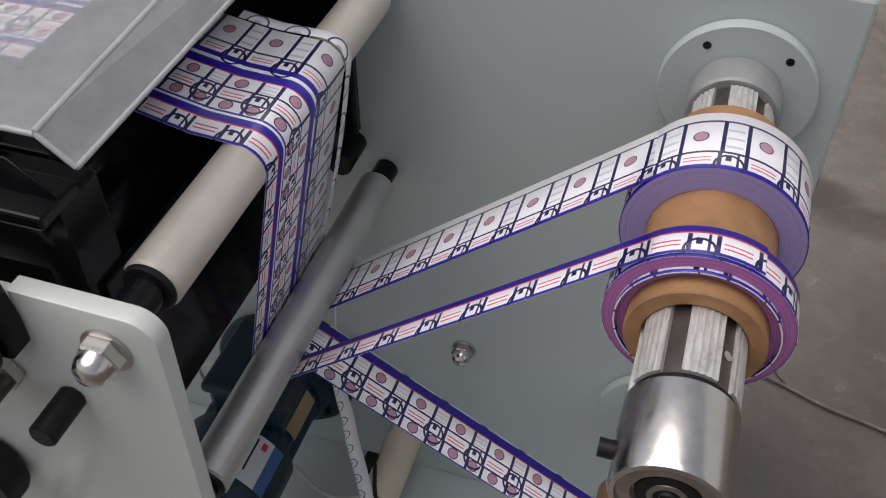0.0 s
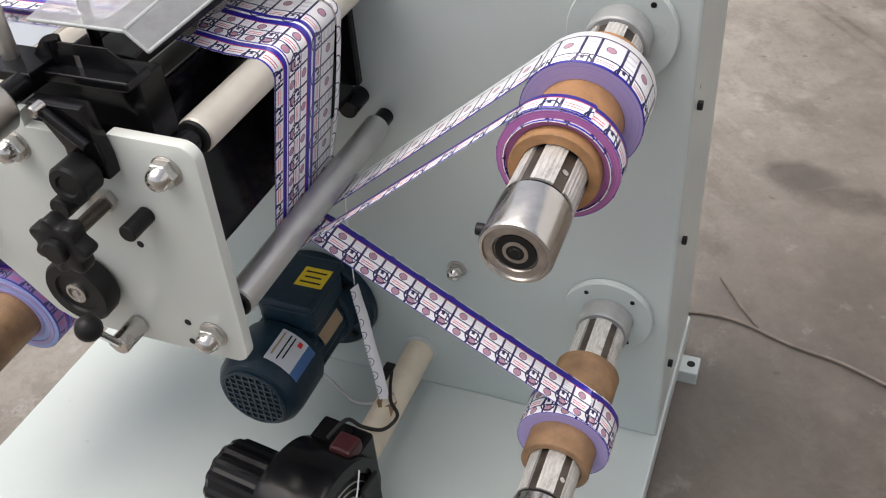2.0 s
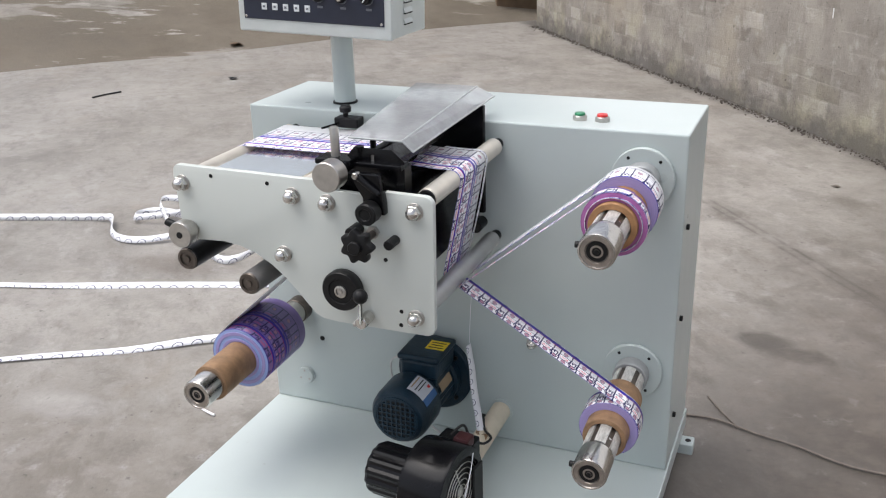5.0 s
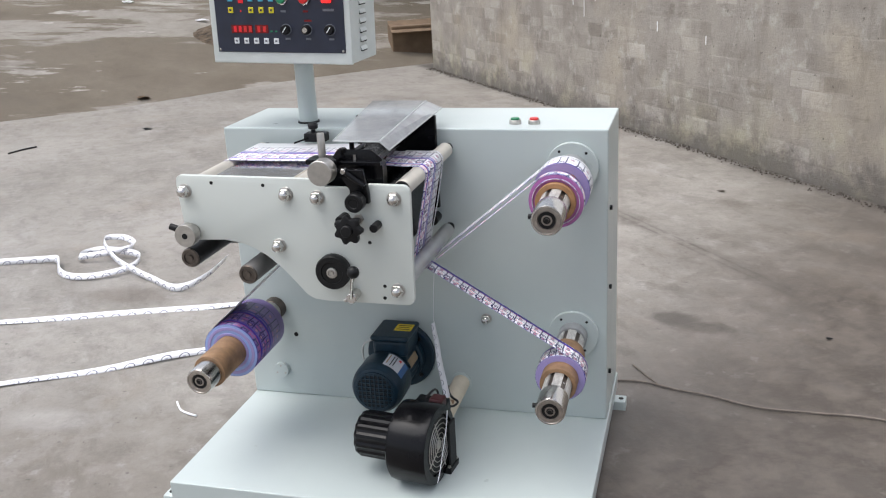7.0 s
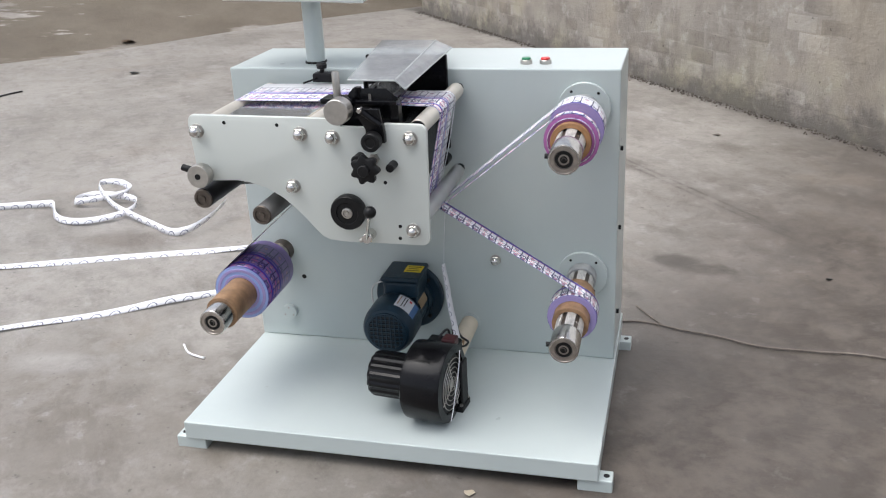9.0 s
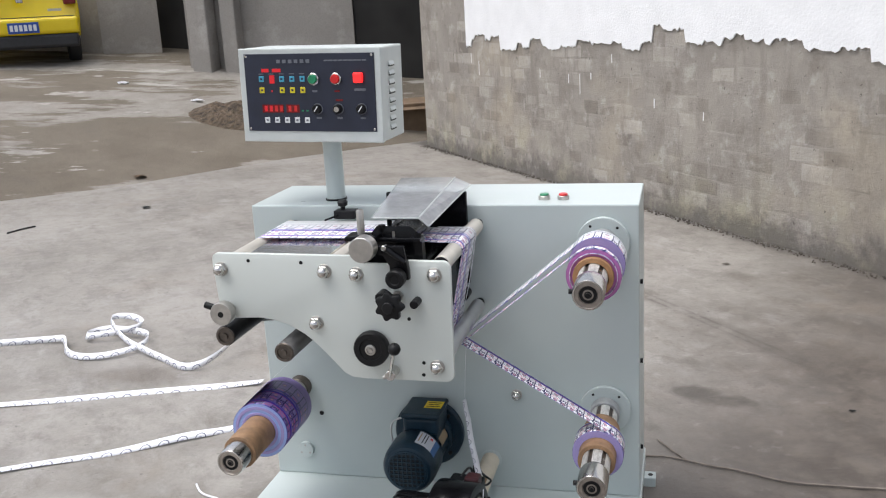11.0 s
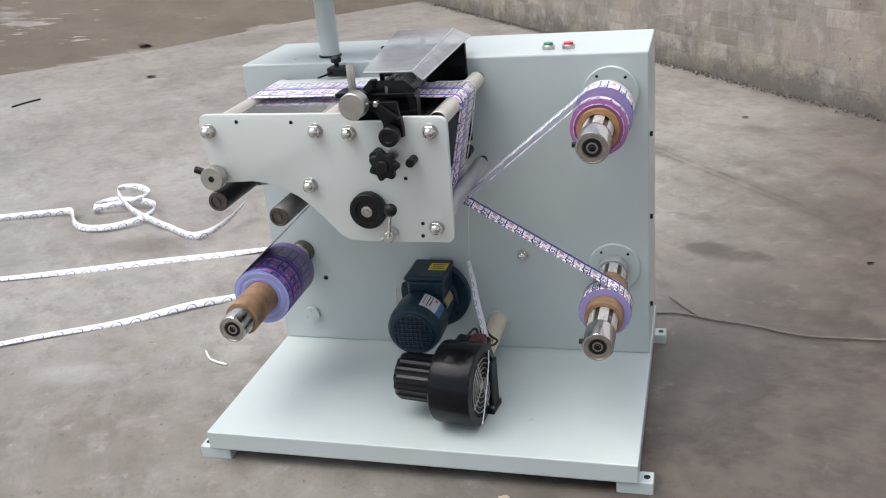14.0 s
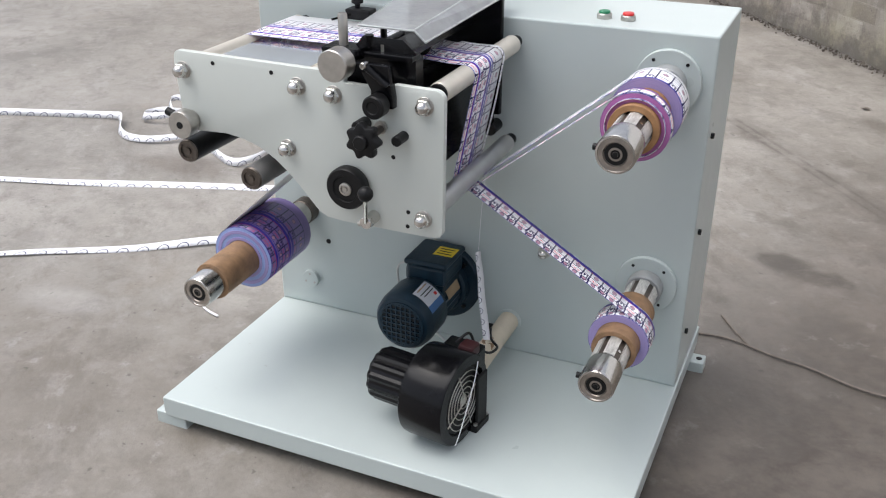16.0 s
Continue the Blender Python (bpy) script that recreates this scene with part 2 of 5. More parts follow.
def slab_material():
    """Trowelled concrete outdoors: brushed streaks, pale wear, brown stains, a darker brown right side."""
    g = Graph("slab_concrete")
    v = g.world()
    sep = g.t.nodes.new("ShaderNodeSeparateXYZ")
    g.put(sep.inputs[0], v)
    # darker brown towards +x and the near side, paler concrete out in the yard
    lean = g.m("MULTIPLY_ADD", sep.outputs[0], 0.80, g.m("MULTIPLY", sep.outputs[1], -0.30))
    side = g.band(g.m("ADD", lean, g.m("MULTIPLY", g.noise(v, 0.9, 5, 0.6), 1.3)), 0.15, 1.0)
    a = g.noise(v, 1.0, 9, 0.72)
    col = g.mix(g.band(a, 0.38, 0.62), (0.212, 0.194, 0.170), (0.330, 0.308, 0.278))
    side_brown = g.mix(g.band(g.noise(v, 3.2, 10, 0.75), 0.38, 0.64), (0.043, 0.033, 0.026), (0.096, 0.080, 0.067))
    col = g.mix(g.m("MULTIPLY", side, 0.94), col, side_brown)
    spin = g.t.nodes.new("ShaderNodeMapping")
    spin.inputs["Rotation"].default_value = (0, 0, radians(52.9))
    g.put(spin.inputs[0], v)
    turn = g.t.nodes.new("ShaderNodeMapping")
    turn.inputs["Scale"].default_value = (0.62, 1.55, 1)
    g.put(turn.inputs[0], spin.outputs[0])
    runs = g.t.nodes.new("ShaderNodeSeparateXYZ")
    g.put(runs.inputs[0], spin.outputs[0])
    st = g.noise(turn.outputs[0], 2.8, 10, 0.78)
    col = g.mix(g.m("MULTIPLY", g.band(st, 0.54, 0.64), g.m("MULTIPLY_ADD", side, -0.50, 0.56)), col, (0.375, 0.355, 0.335))
    dk = g.noise(turn.outputs[0], 4.2, 10, 0.78)
    col = g.mix(g.m("MULTIPLY", g.band(dk, 0.52, 0.68), g.m("MULTIPLY_ADD", side, 0.25, 0.5)), col, (0.096, 0.078, 0.060))
    brown = g.noise(v, 1.6, 5, 0.6)
    col = g.mix(g.m("MULTIPLY", g.band(brown, 0.58, 0.76), 0.40), col, (0.20, 0.15, 0.10))
    blot = g.noise(v, 9, 6, 0.7)
    col = g.mix(g.m("MULTIPLY", g.band(blot, 0.50, 0.70), g.m("MULTIPLY_ADD", side, 0.25, 0.36)), col, (0.088, 0.073, 0.060))
    fleck = g.noise(v, 5.5, 7, 0.7)
    col = g.mix(g.m("MULTIPLY", g.band(fleck, 0.50, 0.72), g.m("MULTIPLY_ADD", side, -0.20, 0.34)), col, (0.30, 0.268, 0.235))
    # one oily patch and a pair of old wheel marks, each with a ragged edge
    wob = g.m("MULTIPLY", g.m("SUBTRACT", g.noise(v, 7, 5, 0.65), 0.5), 0.22)

    def spot(cx, cy, rx, ry, ragged=4.0, soft=0.70):
        dx = g.m("DIVIDE", g.m("SUBTRACT", sep.outputs[0], cx), rx)
        dy = g.m("DIVIDE", g.m("SUBTRACT", sep.outputs[1], cy), ry)
        d = g.m("SQRT", g.m("ADD", g.m("MULTIPLY", dx, dx), g.m("MULTIPLY", dy, dy)))
        return g.band(g.m("ADD", d, g.m("MULTIPLY", wob, ragged)), 1.25, 1.25 - soft)

    oil = g.m("MAXIMUM", spot(0.255, 0.925, 0.085, 0.055, 6.0, 0.5), spot(0.350, 0.865, 0.105, 0.050, 7.0, 0.6))
    col = g.mix(g.m("MULTIPLY", oil, 0.62), col, (0.036, 0.029, 0.024))
    for across, wide, much in ((1.285, 0.085, 0.5), (1.303, 0.012, 0.7), (1.262, 0.010, 0.6)):
        d = g.m("ABSOLUTE", g.m("SUBTRACT", g.m("ADD", runs.outputs[1], g.m("MULTIPLY", wob, 2.0 * wide)), across))
        tr = g.m("MULTIPLY", g.band(d, wide, wide * 0.3), g.band(g.noise(v, 5, 6, 0.65), 0.35, 0.6))
        tr = g.m("MULTIPLY", tr, g.band(runs.outputs[0], -2.4, -1.7))
        col = g.mix(g.m("MULTIPLY", tr, much), col, (0.072, 0.061, 0.052))
    col = g.mix(g.m("MULTIPLY", spot(-1.6, -0.15, 0.16, 0.07), 0.6), col, (0.42, 0.40, 0.38))
    col = g.mix(g.m("MULTIPLY", spot(-1.95, 0.85, 0.22, 0.10), 0.5), col, (0.13, 0.105, 0.085))
    # broad brown patch that darkens the slab's near left
    worn = g.m("MULTIPLY", spot(-1.45, -0.65, 0.85, 0.62), g.m("MULTIPLY_ADD", g.noise(v, 3.0, 8, 0.72), 0.8, 0.0))
    col = g.mix(worn, col, (0.125, 0.100, 0.074))
    # one dark brown ragged patch at the machine's right end
    brown_patch = g.m("MULTIPLY", spot(0.58, -0.05, 0.55, 0.75, 5.0), g.m("MULTIPLY_ADD", g.noise(v, 3.4, 12, 0.74), 1.3, -0.15))
    col = g.mix(brown_patch, col, (0.056, 0.044, 0.035))
    # grime washed against the wall's foot
    off = g.m("ADD", g.m("MULTIPLY", g.m("ADD", sep.outputs[0], 2.40), 0.797), g.m("MULTIPLY", g.m("SUBTRACT", sep.outputs[1], 7.18), 0.603))
    col = g.mix(g.m("MULTIPLY", g.band(g.m("ADD", off, wob), -0.11, -0.02), 0.75), col, (0.06, 0.052, 0.045))
    # ragged scuffs, flaked patches and trowel marks with hard edges
    scuff = g.band(g.noise(v, 3.1, 14, 0.70), 0.54, 0.60)
    col = g.mix(g.m("MULTIPLY", scuff, g.m("MULTIPLY_ADD", side, -0.21, 0.26)), col, (0.34, 0.315, 0.292))
    flake = g.band(g.noise(v, 2.3, 14, 0.72), 0.545, 0.580)
    col = g.mix(g.m("MULTIPLY", flake, g.m("MULTIPLY_ADD", side, 0.38, 0.22)), col, (0.088, 0.075, 0.064))
    mott = g.band(g.noise(v, 6.5, 14, 0.78), 0.45, 0.58)
    col = g.mix(g.m("MULTIPLY", mott, g.m("MULTIPLY", side, 0.42)), col, (0.165, 0.139, 0.116))
    chalk = g.band(g.noise(v, 11.0, 8, 0.7), 0.60, 0.66)
    col = g.mix(g.m("MULTIPLY", chalk, g.m("MULTIPLY_ADD", side, -0.20, 0.30)), col, (0.40, 0.385, 0.37))
    spots = g.band(g.noise(v, 38.0, 3, 0.5), 0.70, 0.74)
    col = g.mix(g.m("MULTIPLY", spots, 0.55), col, (0.06, 0.052, 0.045))
    grit = g.noise(v, 60, 5, 0.75)
    col = g.mix(g.m("MULTIPLY", g.band(grit, 0.48, 0.80), g.m("MULTIPLY_ADD", side, 0.14, 0.34)), col, (0.10, 0.087, 0.075))
    g.bump(g.noise(v, 80, 6, 0.72), 0.003, 0.4)
    return g.done(col, g.m("MULTIPLY_ADD", st, 0.3, 0.33))


def dirt_material():
    """Trodden earth over old concrete: long pale worn sheets with ragged edges."""
    g = Graph("dirt_yard")
    v = g.world()
    spin = g.t.nodes.new("ShaderNodeMapping")
    spin.inputs["Rotation"].default_value = (0, 0, radians(-28))
    g.put(spin.inputs[0], v)
    turn = g.t.nodes.new("ShaderNodeMapping")
    turn.inputs["Scale"].default_value = (0.42, 1.25, 1)
    g.put(turn.inputs[0], spin.outputs[0])
    col = g.mix(g.band(g.noise(v, 1.4, 7, 0.65), 0.35, 0.65), (0.116, 0.095, 0.069), (0.164, 0.139, 0.107))
    sheet_edge = g.band(g.noise(turn.outputs[0], 0.85, 9, 0.62), 0.530, 0.560)
    pale = g.mix(g.band(g.noise(v, 4, 6, 0.7), 0.35, 0.7), (0.235, 0.215, 0.188), (0.325, 0.302, 0.268))
    col = g.mix(g.m("MULTIPLY", sheet_edge, 0.85), col, pale)
    bright = g.band(g.noise(turn.outputs[0], 1.9, 9, 0.66), 0.60, 0.63)
    col = g.mix(g.m("MULTIPLY", bright, 0.8), col, (0.40, 0.378, 0.342))
    wet = g.band(g.noise(v, 0.7, 6, 0.65), 0.55, 0.66)
    col = g.mix(g.m("MULTIPLY", wet, 0.5), col, (0.082, 0.068, 0.05))
    crumb = g.band(g.noise(v, 26, 5, 0.7), 0.55, 0.75)
    col = g.mix(g.m("MULTIPLY", crumb, 0.35), col, (0.075, 0.062, 0.047))
    g.bump(g.noise(v, 22, 8, 0.75), 0.02, 0.6)
    return g.done(col, 0.9)


PAINT = paint_material("pale_grey_green_paint", (0.490, 0.545, 0.532), (0.535, 0.590, 0.574))
PLATEPAINT = paint_material("off_white_paint", (0.615, 0.645, 0.605), (0.655, 0.685, 0.645))
SLAB = slab_material()
DIRT = dirt_material()
MORTAR = brick_material("wall_mortar", "")
FARWALL = concrete_material("grey_render", (0.27, 0.25, 0.225), (0.35, 0.325, 0.295), (0.44, 0.415, 0.385), 1.2)
BLOCK = brick_material("weathered_block", "object")
BLOCKREST = brick_material("weathered_block_rest", "island")
PLASTER = plain("white_plaster", (0.86, 0.86, 0.86), 0.85, 0, 0.04, 6, 0.003, 60)
PRINT = print_material("printed_paper")
PRINTDARK = print_material("printed_paper_wound", (0.25, 0.17, 0.47))
WASTE = waste_material()
TRIM = waste_material("white_edge_trim", 0.42)
LINER = plain("white_liner_paper", (0.84, 0.84, 0.86), 0.45, 0, 0.05)
STEEL = plain("polished_steel", (0.62, 0.60, 0.57), 0.22, 1.0, 0.08, 60)
DULLSTEEL = plain("turned_steel", (0.50, 0.48, 0.45), 0.38, 1.0, 0.12, 60)
COLLAR = plain("grey_cast_collar", (0.36, 0.37, 0.37), 0.42, 0.3, 0.12, 40)
BRONZE = plain("oily_dark_steel", (0.13, 0.11, 0.095), 0.4, 0.8, 0.25, 60)
WORN = plain("worn_steel", (0.46, 0.42, 0.385), 0.36, 1.0, 0.2, 70)
BRIGHT = plain("bright_sheet_steel", (0.93, 0.93, 0.90), 0.16, 1.0, 0.03, 20)
SLAT = slat_material()
ROLLER = plain("anodised_roller", (0.63, 0.59, 0.515), 0.38, 0.35, 0.06, 30)
ROLLERGREY = plain("grey_roller", (0.56, 0.555, 0.545), 0.34, 0.7, 0.06, 30)
GREYROLL = plain("dull_grey_rubber", (0.17, 0.165, 0.16), 0.5, 0.0, 0.12, 30)
BLACK = plain("black_enamel", (0.005, 0.005, 0.006), 0.20, 0, 0.25, 30, gloss=0.22)
BLACKMATT = plain("black_plastic", (0.009, 0.009, 0.0095), 0.45, 0, 0.25, 60, gloss=0.25)
MOTORBLUE = plain("dark_blue_enamel", (0.010, 0.027, 0.043), 0.36, 0, 0.2, 40, 0.0006, 300, gloss=0.3)
YELLOWLAB = plain("yellow_label", (0.75, 0.55, 0.02), 0.5, 0, 0.06)
WHITELAB = plain("white_label", (0.56, 0.58, 0.62), 0.4, 0, 0.05)
LABBLUE = plain("label_blue", (0.04, 0.12, 0.30), 0.4, 0, 0.1)
TAN = plain("tan_label", (0.35, 0.25, 0.15), 0.5, 0, 0.15)
RED = plain("red_plastic", (0.60, 0.02, 0.02), 0.35, 0, 0.05)
GREEN = plain("green_plastic", (0.02, 0.22, 0.10), 0.35, 0, 0.05)
CARD = plain("brown_core_board", (0.36, 0.19, 0.085), 0.62, 0, 0.22, 35, 0.0008, 200)
CARDOLD = plain("worn_core_board", (0.27, 0.16, 0.085), 0.62, 0, 0.3, 35, 0.0008, 200)
TUBE = plain("cream_board_tube", (0.66, 0.585, 0.46), 0.6, 0, 0.08, 30)
REELPINK = reel_side("pink_reel_edge", (0.36, 0.10, 0.30), (0.52, 0.20, 0.46))
REELMAUVE = reel_side("mauve_reel_edge", (0.30, 0.25, 0.52), (0.42, 0.36, 0.66))
REELBLUE = reel_side("blue_reel_edge", (0.22, 0.33, 0.66), (0.42, 0.50, 0.80))
NAVY = plain("navy_panel", (0.018, 0.022, 0.04), 0.4, 0, 0.15)
CASE = plain("grey_case_paint", (0.56, 0.59, 0.565), 0.4, 0, 0.05, 20)
INKWHITE = plain("white_ink", (0.15, 0.16, 0.18), 0.5, 0, 0.05)
KEYBLUE = plain("key_blue", (0.07, 0.35, 0.50), 0.4, 0, 0.05)
KEYYELLOW = plain("key_yellow", (0.65, 0.55, 0.02), 0.4, 0, 0.05)
KEYWHITE = plain("key_white", (0.70, 0.72, 0.72), 0.4, 0, 0.05)
DARKRED = plain("dark_red_window", (0.16, 0.008, 0.010), 0.2, 0, 0.1)
MAROON = plain("dark_maroon_plastic", (0.050, 0.008, 0.010), 0.4, 0, 0.2)
RUBBER = plain("black_rubber", (0.015, 0.015, 0.015), 0.7, 0, 0.2)
CABLEWHITE = plain("white_cable", (0.62, 0.62, 0.60), 0.4, 0, 0.06)
CARYELLOW = plain("yellow_car_paint", (0.75, 0.56, 0.015), 0.22, 0, 0.03, 5)
CARDARK = plain("dark_car_trim", (0.02, 0.02, 0.022), 0.45, 0, 0.2)
PLATEBLUE = plain("blue_number_plate", (0.015, 0.06, 0.30), 0.4, 0, 0.05)
ROPE = plain("grey_cable", (0.19, 0.16, 0.135), 0.8, 0, 0.25)
# near black: the shade inside the doorway and passage, put into the colour
SHADEIN = plain("interior_shade", (0.03, 0.028, 0.026), 0.9, 0, 0.3, 3)
OLDBOX = plain("brown_carton", (0.15, 0.10, 0.06), 0.8, 0, 0.25, 8)


def glow(name, color, power):
    g = Graph(name)
    g.b.inputs["Emission Color"].default_value = (*color, 1)
    g.b.inputs["Emission Strength"].default_value = power
    return g.done(tuple(c * 0.5 for c in color), 0.4)


LAMPRED = glow("lit_red_lens", (1.0, 0.02, 0.02), 1.3)
SEGRED = glow("lit_red_segments", (0.8, 0.015, 0.025), 0.32)


def acrylic():
    g = Graph("smoky_acrylic")
    v = g.place()
    dust = g.band(g.noise(v, 22, 6, 0.7), 0.35, 0.75)
    g.b.inputs["IOR"].default_value = 1.5
    g.put(g.b.inputs["Alpha"], g.m("MULTIPLY_ADD", dust, 0.22, 0.60))
    return g.done((0.60, 0.615, 0.63), g.m("MULTIPLY_ADD", dust, 0.2, 0.08))


ACRYLIC = acrylic()
ACRYLEDGE = plain("acrylic_edge", (0.42, 0.44, 0.44), 0.3, 0, 0.1)

# ---- mesh helpers ----


def part(name, bm, material, parent=None, label=""):
    bmesh.ops.recalc_face_normals(bm, faces=bm.faces)
    me = bpy.data.meshes.new(name)
    bm.to_mesh(me)
    bm.free()
    me.materials.append(material)
    ob = new(name, me)
    if parent:
        ob.parent = parent
    if label:
        ob["label"] = label
    return ob


def thing(name, label, category, group="", at=(0, 0, 0), kind=""):
    ob = new(name)
    ob.location = at
    ob.empty_display_size = 0.05
    return tagged(ob, label, category, group, kind)


def smooth(bm, limit=35):
    for f in bm.faces:
        f.smooth = True
    for e in bm.edges:
        if len(e.link_faces) == 2 and e.calc_face_angle(0) > radians(limit):
            e.smooth = False
    return bm


def box(x0, x1, y0, y1, z0, z1, bevel=0.0, bm=None, seg=2):
    own = bmesh.new()
    bmesh.ops.create_cube(own, size=1, matrix=Matrix.Translation(((x0 + x1) / 2, (y0 + y1) / 2, (z0 + z1) / 2)) @ Matrix.Diagonal((x1 - x0, y1 - y0, z1 - z0, 1)))
    if bevel:
        bmesh.ops.bevel(own, geom=own.edges[:], offset=bevel, segments=seg, affect="EDGES", profile=0.5)
    return joined(bm, own) if bm else own


def joined(bm, other):
    me = bpy.data.meshes.new("tmp")
    other.to_mesh(me)
    other.free()
    bm.from_mesh(me)
    bpy.data.meshes.remove(me)
    return bm


def lathe(profile, centre=(0, 0, 0), axis="y", seg=40, bm=None, closed=False):
    """Turns a list of (radius, place along the axis) round the axis."""
    bm = bm or bmesh.new()
    rings = []
    for r, h in profile:
        ring = []
        for i in range(seg):
            a = 2 * math.pi * i / seg
            c, s = r * math.cos(a), r * math.sin(a)
            p = {"y": (c, h, s), "x": (h, c, s), "z": (c, s, h)}[axis]
            ring.append(bm.verts.new(Vector(p) + Vector(centre)))
        rings.append(ring)
    pairs = list(zip(rings, rings[1:])) + ([(rings[-1], rings[0])] if closed else [])
    for a, b in pairs:
        for i in range(seg):
            bm.faces.new((a[i], a[(i + 1) % seg], b[(i + 1) % seg], b[i]))
    if not closed:
        for ring in (rings[0], rings[-1]):
            bm.faces.new(ring)
    bm.normal_update()
    return smooth(bm)


def rod(r, y0, y1, x=0, z=0, axis="y", ch=0.0015, seg=32, bm=None):
    lo, hi = min(y0, y1), max(y0, y1)
    return lathe([(r - ch, lo), (r, lo + ch), (r, hi - ch), (r - ch, hi)], (x, 0, z) if axis == "y" else (0, x, z) if axis == "x" else (x, z, 0), axis, seg, bm)


def pipe(r0, r1, y0, y1, x=0, z=0, ch=0.001, seg=40):
    """A hollow tube along y, inner radius r0, outer radius r1."""
    return lathe([(r0, y0 + ch), (r0 + ch, y0), (r1 - ch, y0), (r1, y0 + ch), (r1, y1 - ch), (r1 - ch, y1), (r0 + ch, y1), (r0, y1 - ch)], (x, 0, z), "y", seg, None, True)


def between(r, a, b, seg=12, bm=None):
    """A round bar from a to b."""
    bm = bm or bmesh.new()
    a, b = Vector(a), Vector(b)
    m = (b - a).to_track_quat("Z", "Y").to_matrix().to_4x4()
    bmesh.ops.create_cone(bm, cap_ends=True, segments=seg, radius1=r, radius2=r, depth=(b - a).length, matrix=Matrix.Translation((a + b) / 2) @ m)
    return smooth(bm)


def wire(points, r, seg=8, steps=8):
    """A round cord through the points."""
    pts = spline(points, steps)
    bm = bmesh.new()
    rings = []
    for i, p in enumerate(pts):
        d = (pts[min(i + 1, len(pts) - 1)] - pts[max(i - 1, 0)]).normalized()
        side = d.cross(Vector((0.13, 0.21, 1))).normalized()
        up = side.cross(d)
        rings.append([bm.verts.new(p + r * (math.cos(2 * math.pi * k / seg) * side + math.sin(2 * math.pi * k / seg) * up)) for k in range(seg)])
    for a, b in zip(rings, rings[1:]):
        for k in range(seg):
            bm.faces.new((a[k], a[(k + 1) % seg], b[(k + 1) % seg], b[k]))
    bm.faces.new(rings[0])
    bm.faces.new(rings[-1])
    return smooth(bm, 80)


def spline(points, steps):
    p = [Vector(q) for q in points]
    out = []
    for i in range(len(p) - 1):
        a, b, c, d = p[max(i - 1, 0)], p[i], p[i + 1], p[min(i + 2, len(p) - 1)]
        for k in range(steps):
            t = k / steps
            out.append(0.5 * (2 * b + (c - a) * t + (2 * a - 5 * b + 4 * c - d) * t * t + (3 * b - a - 3 * c + d) * t ** 3))
    return out + [p[-1]]


def outline_plate(pts, y0, y1, bevel=0.0012):
    """A plate in the x-z plane with the given outline."""
    bm = bmesh.new()
    a = [bm.verts.new((x, y0, z)) for x, z in pts]
    f = bm.faces.new(a)
    r = bmesh.ops.extrude_face_region(bm, geom=[f])
    bmesh.ops.translate(bm, vec=(0, y1 - y0, 0), verts=[v for v in r["geom"] if isinstance(v, bmesh.types.BMVert)])
    bm.normal_update()
    if bevel:
        rim = [e for e in bm.edges if len(e.link_faces) == 2 and e.calc_face_angle(0) > radians(60) and abs(e.verts[0].co.y - e.verts[1].co.y) < 1e-6]
        bmesh.ops.bevel(bm, geom=rim, offset=bevel, segments=2, affect="EDGES", profile=0.5)
    return smooth(bm, 40)


def arc(cx, cz, r, a0, a1, n=8):
    return [(cx + r * math.cos(radians(a0 + (a1 - a0) * i / n)), cz + r * math.sin(radians(a0 + (a1 - a0) * i / n))) for i in range(n + 1)]


def ribbon(path, y0, y1, v0, u0=0.0, thick=0.0003, drift=None):
    """Paper along a path of (x, z), from y0 to y1; drift(x) moves it sideways; UV in metres along and across."""
    bm = bmesh.new()
    uv = bm.loops.layers.uv.new("UVMap")
    u, rows = u0, []
    for i, (x, z) in enumerate(path):
        if i:
            u += math.hypot(x - path[i - 1][0], z - path[i - 1][1])
        a, b = path[max(i - 1, 0)], path[min(i + 1, len(path) - 1)]
        d = Vector((b[0] - a[0], 0, b[1] - a[1])).normalized()
        n = Vector((-d.z, 0, d.x)) * thick
        a0, a1 = y0 + (drift(x) if drift else 0), y1 + (drift(x) if drift else 0)
        rows.append((u, [bm.verts.new((x, a0, z)), bm.verts.new((x, a1, z)), bm.verts.new(Vector((x, a1, z)) - n), bm.verts.new(Vector((x, a0, z)) - n)]))
    for (ua, a), (ub, b) in zip(rows, rows[1:]):
        for k, (va, vb) in enumerate(((v0, v0 + y1 - y0), (v0 + y1 - y0,) * 2, (v0 + y1 - y0, v0), (v0, v0))):
            f = bm.faces.new((a[k], a[(k + 1) % 4], b[(k + 1) % 4], b[k]))
            for lp, (s, t) in zip(f.loops, ((ua, va), (ua, vb), (ub, vb), (ub, va))):
                lp[uv].uv = (s, t)
    return smooth(bm, 50)


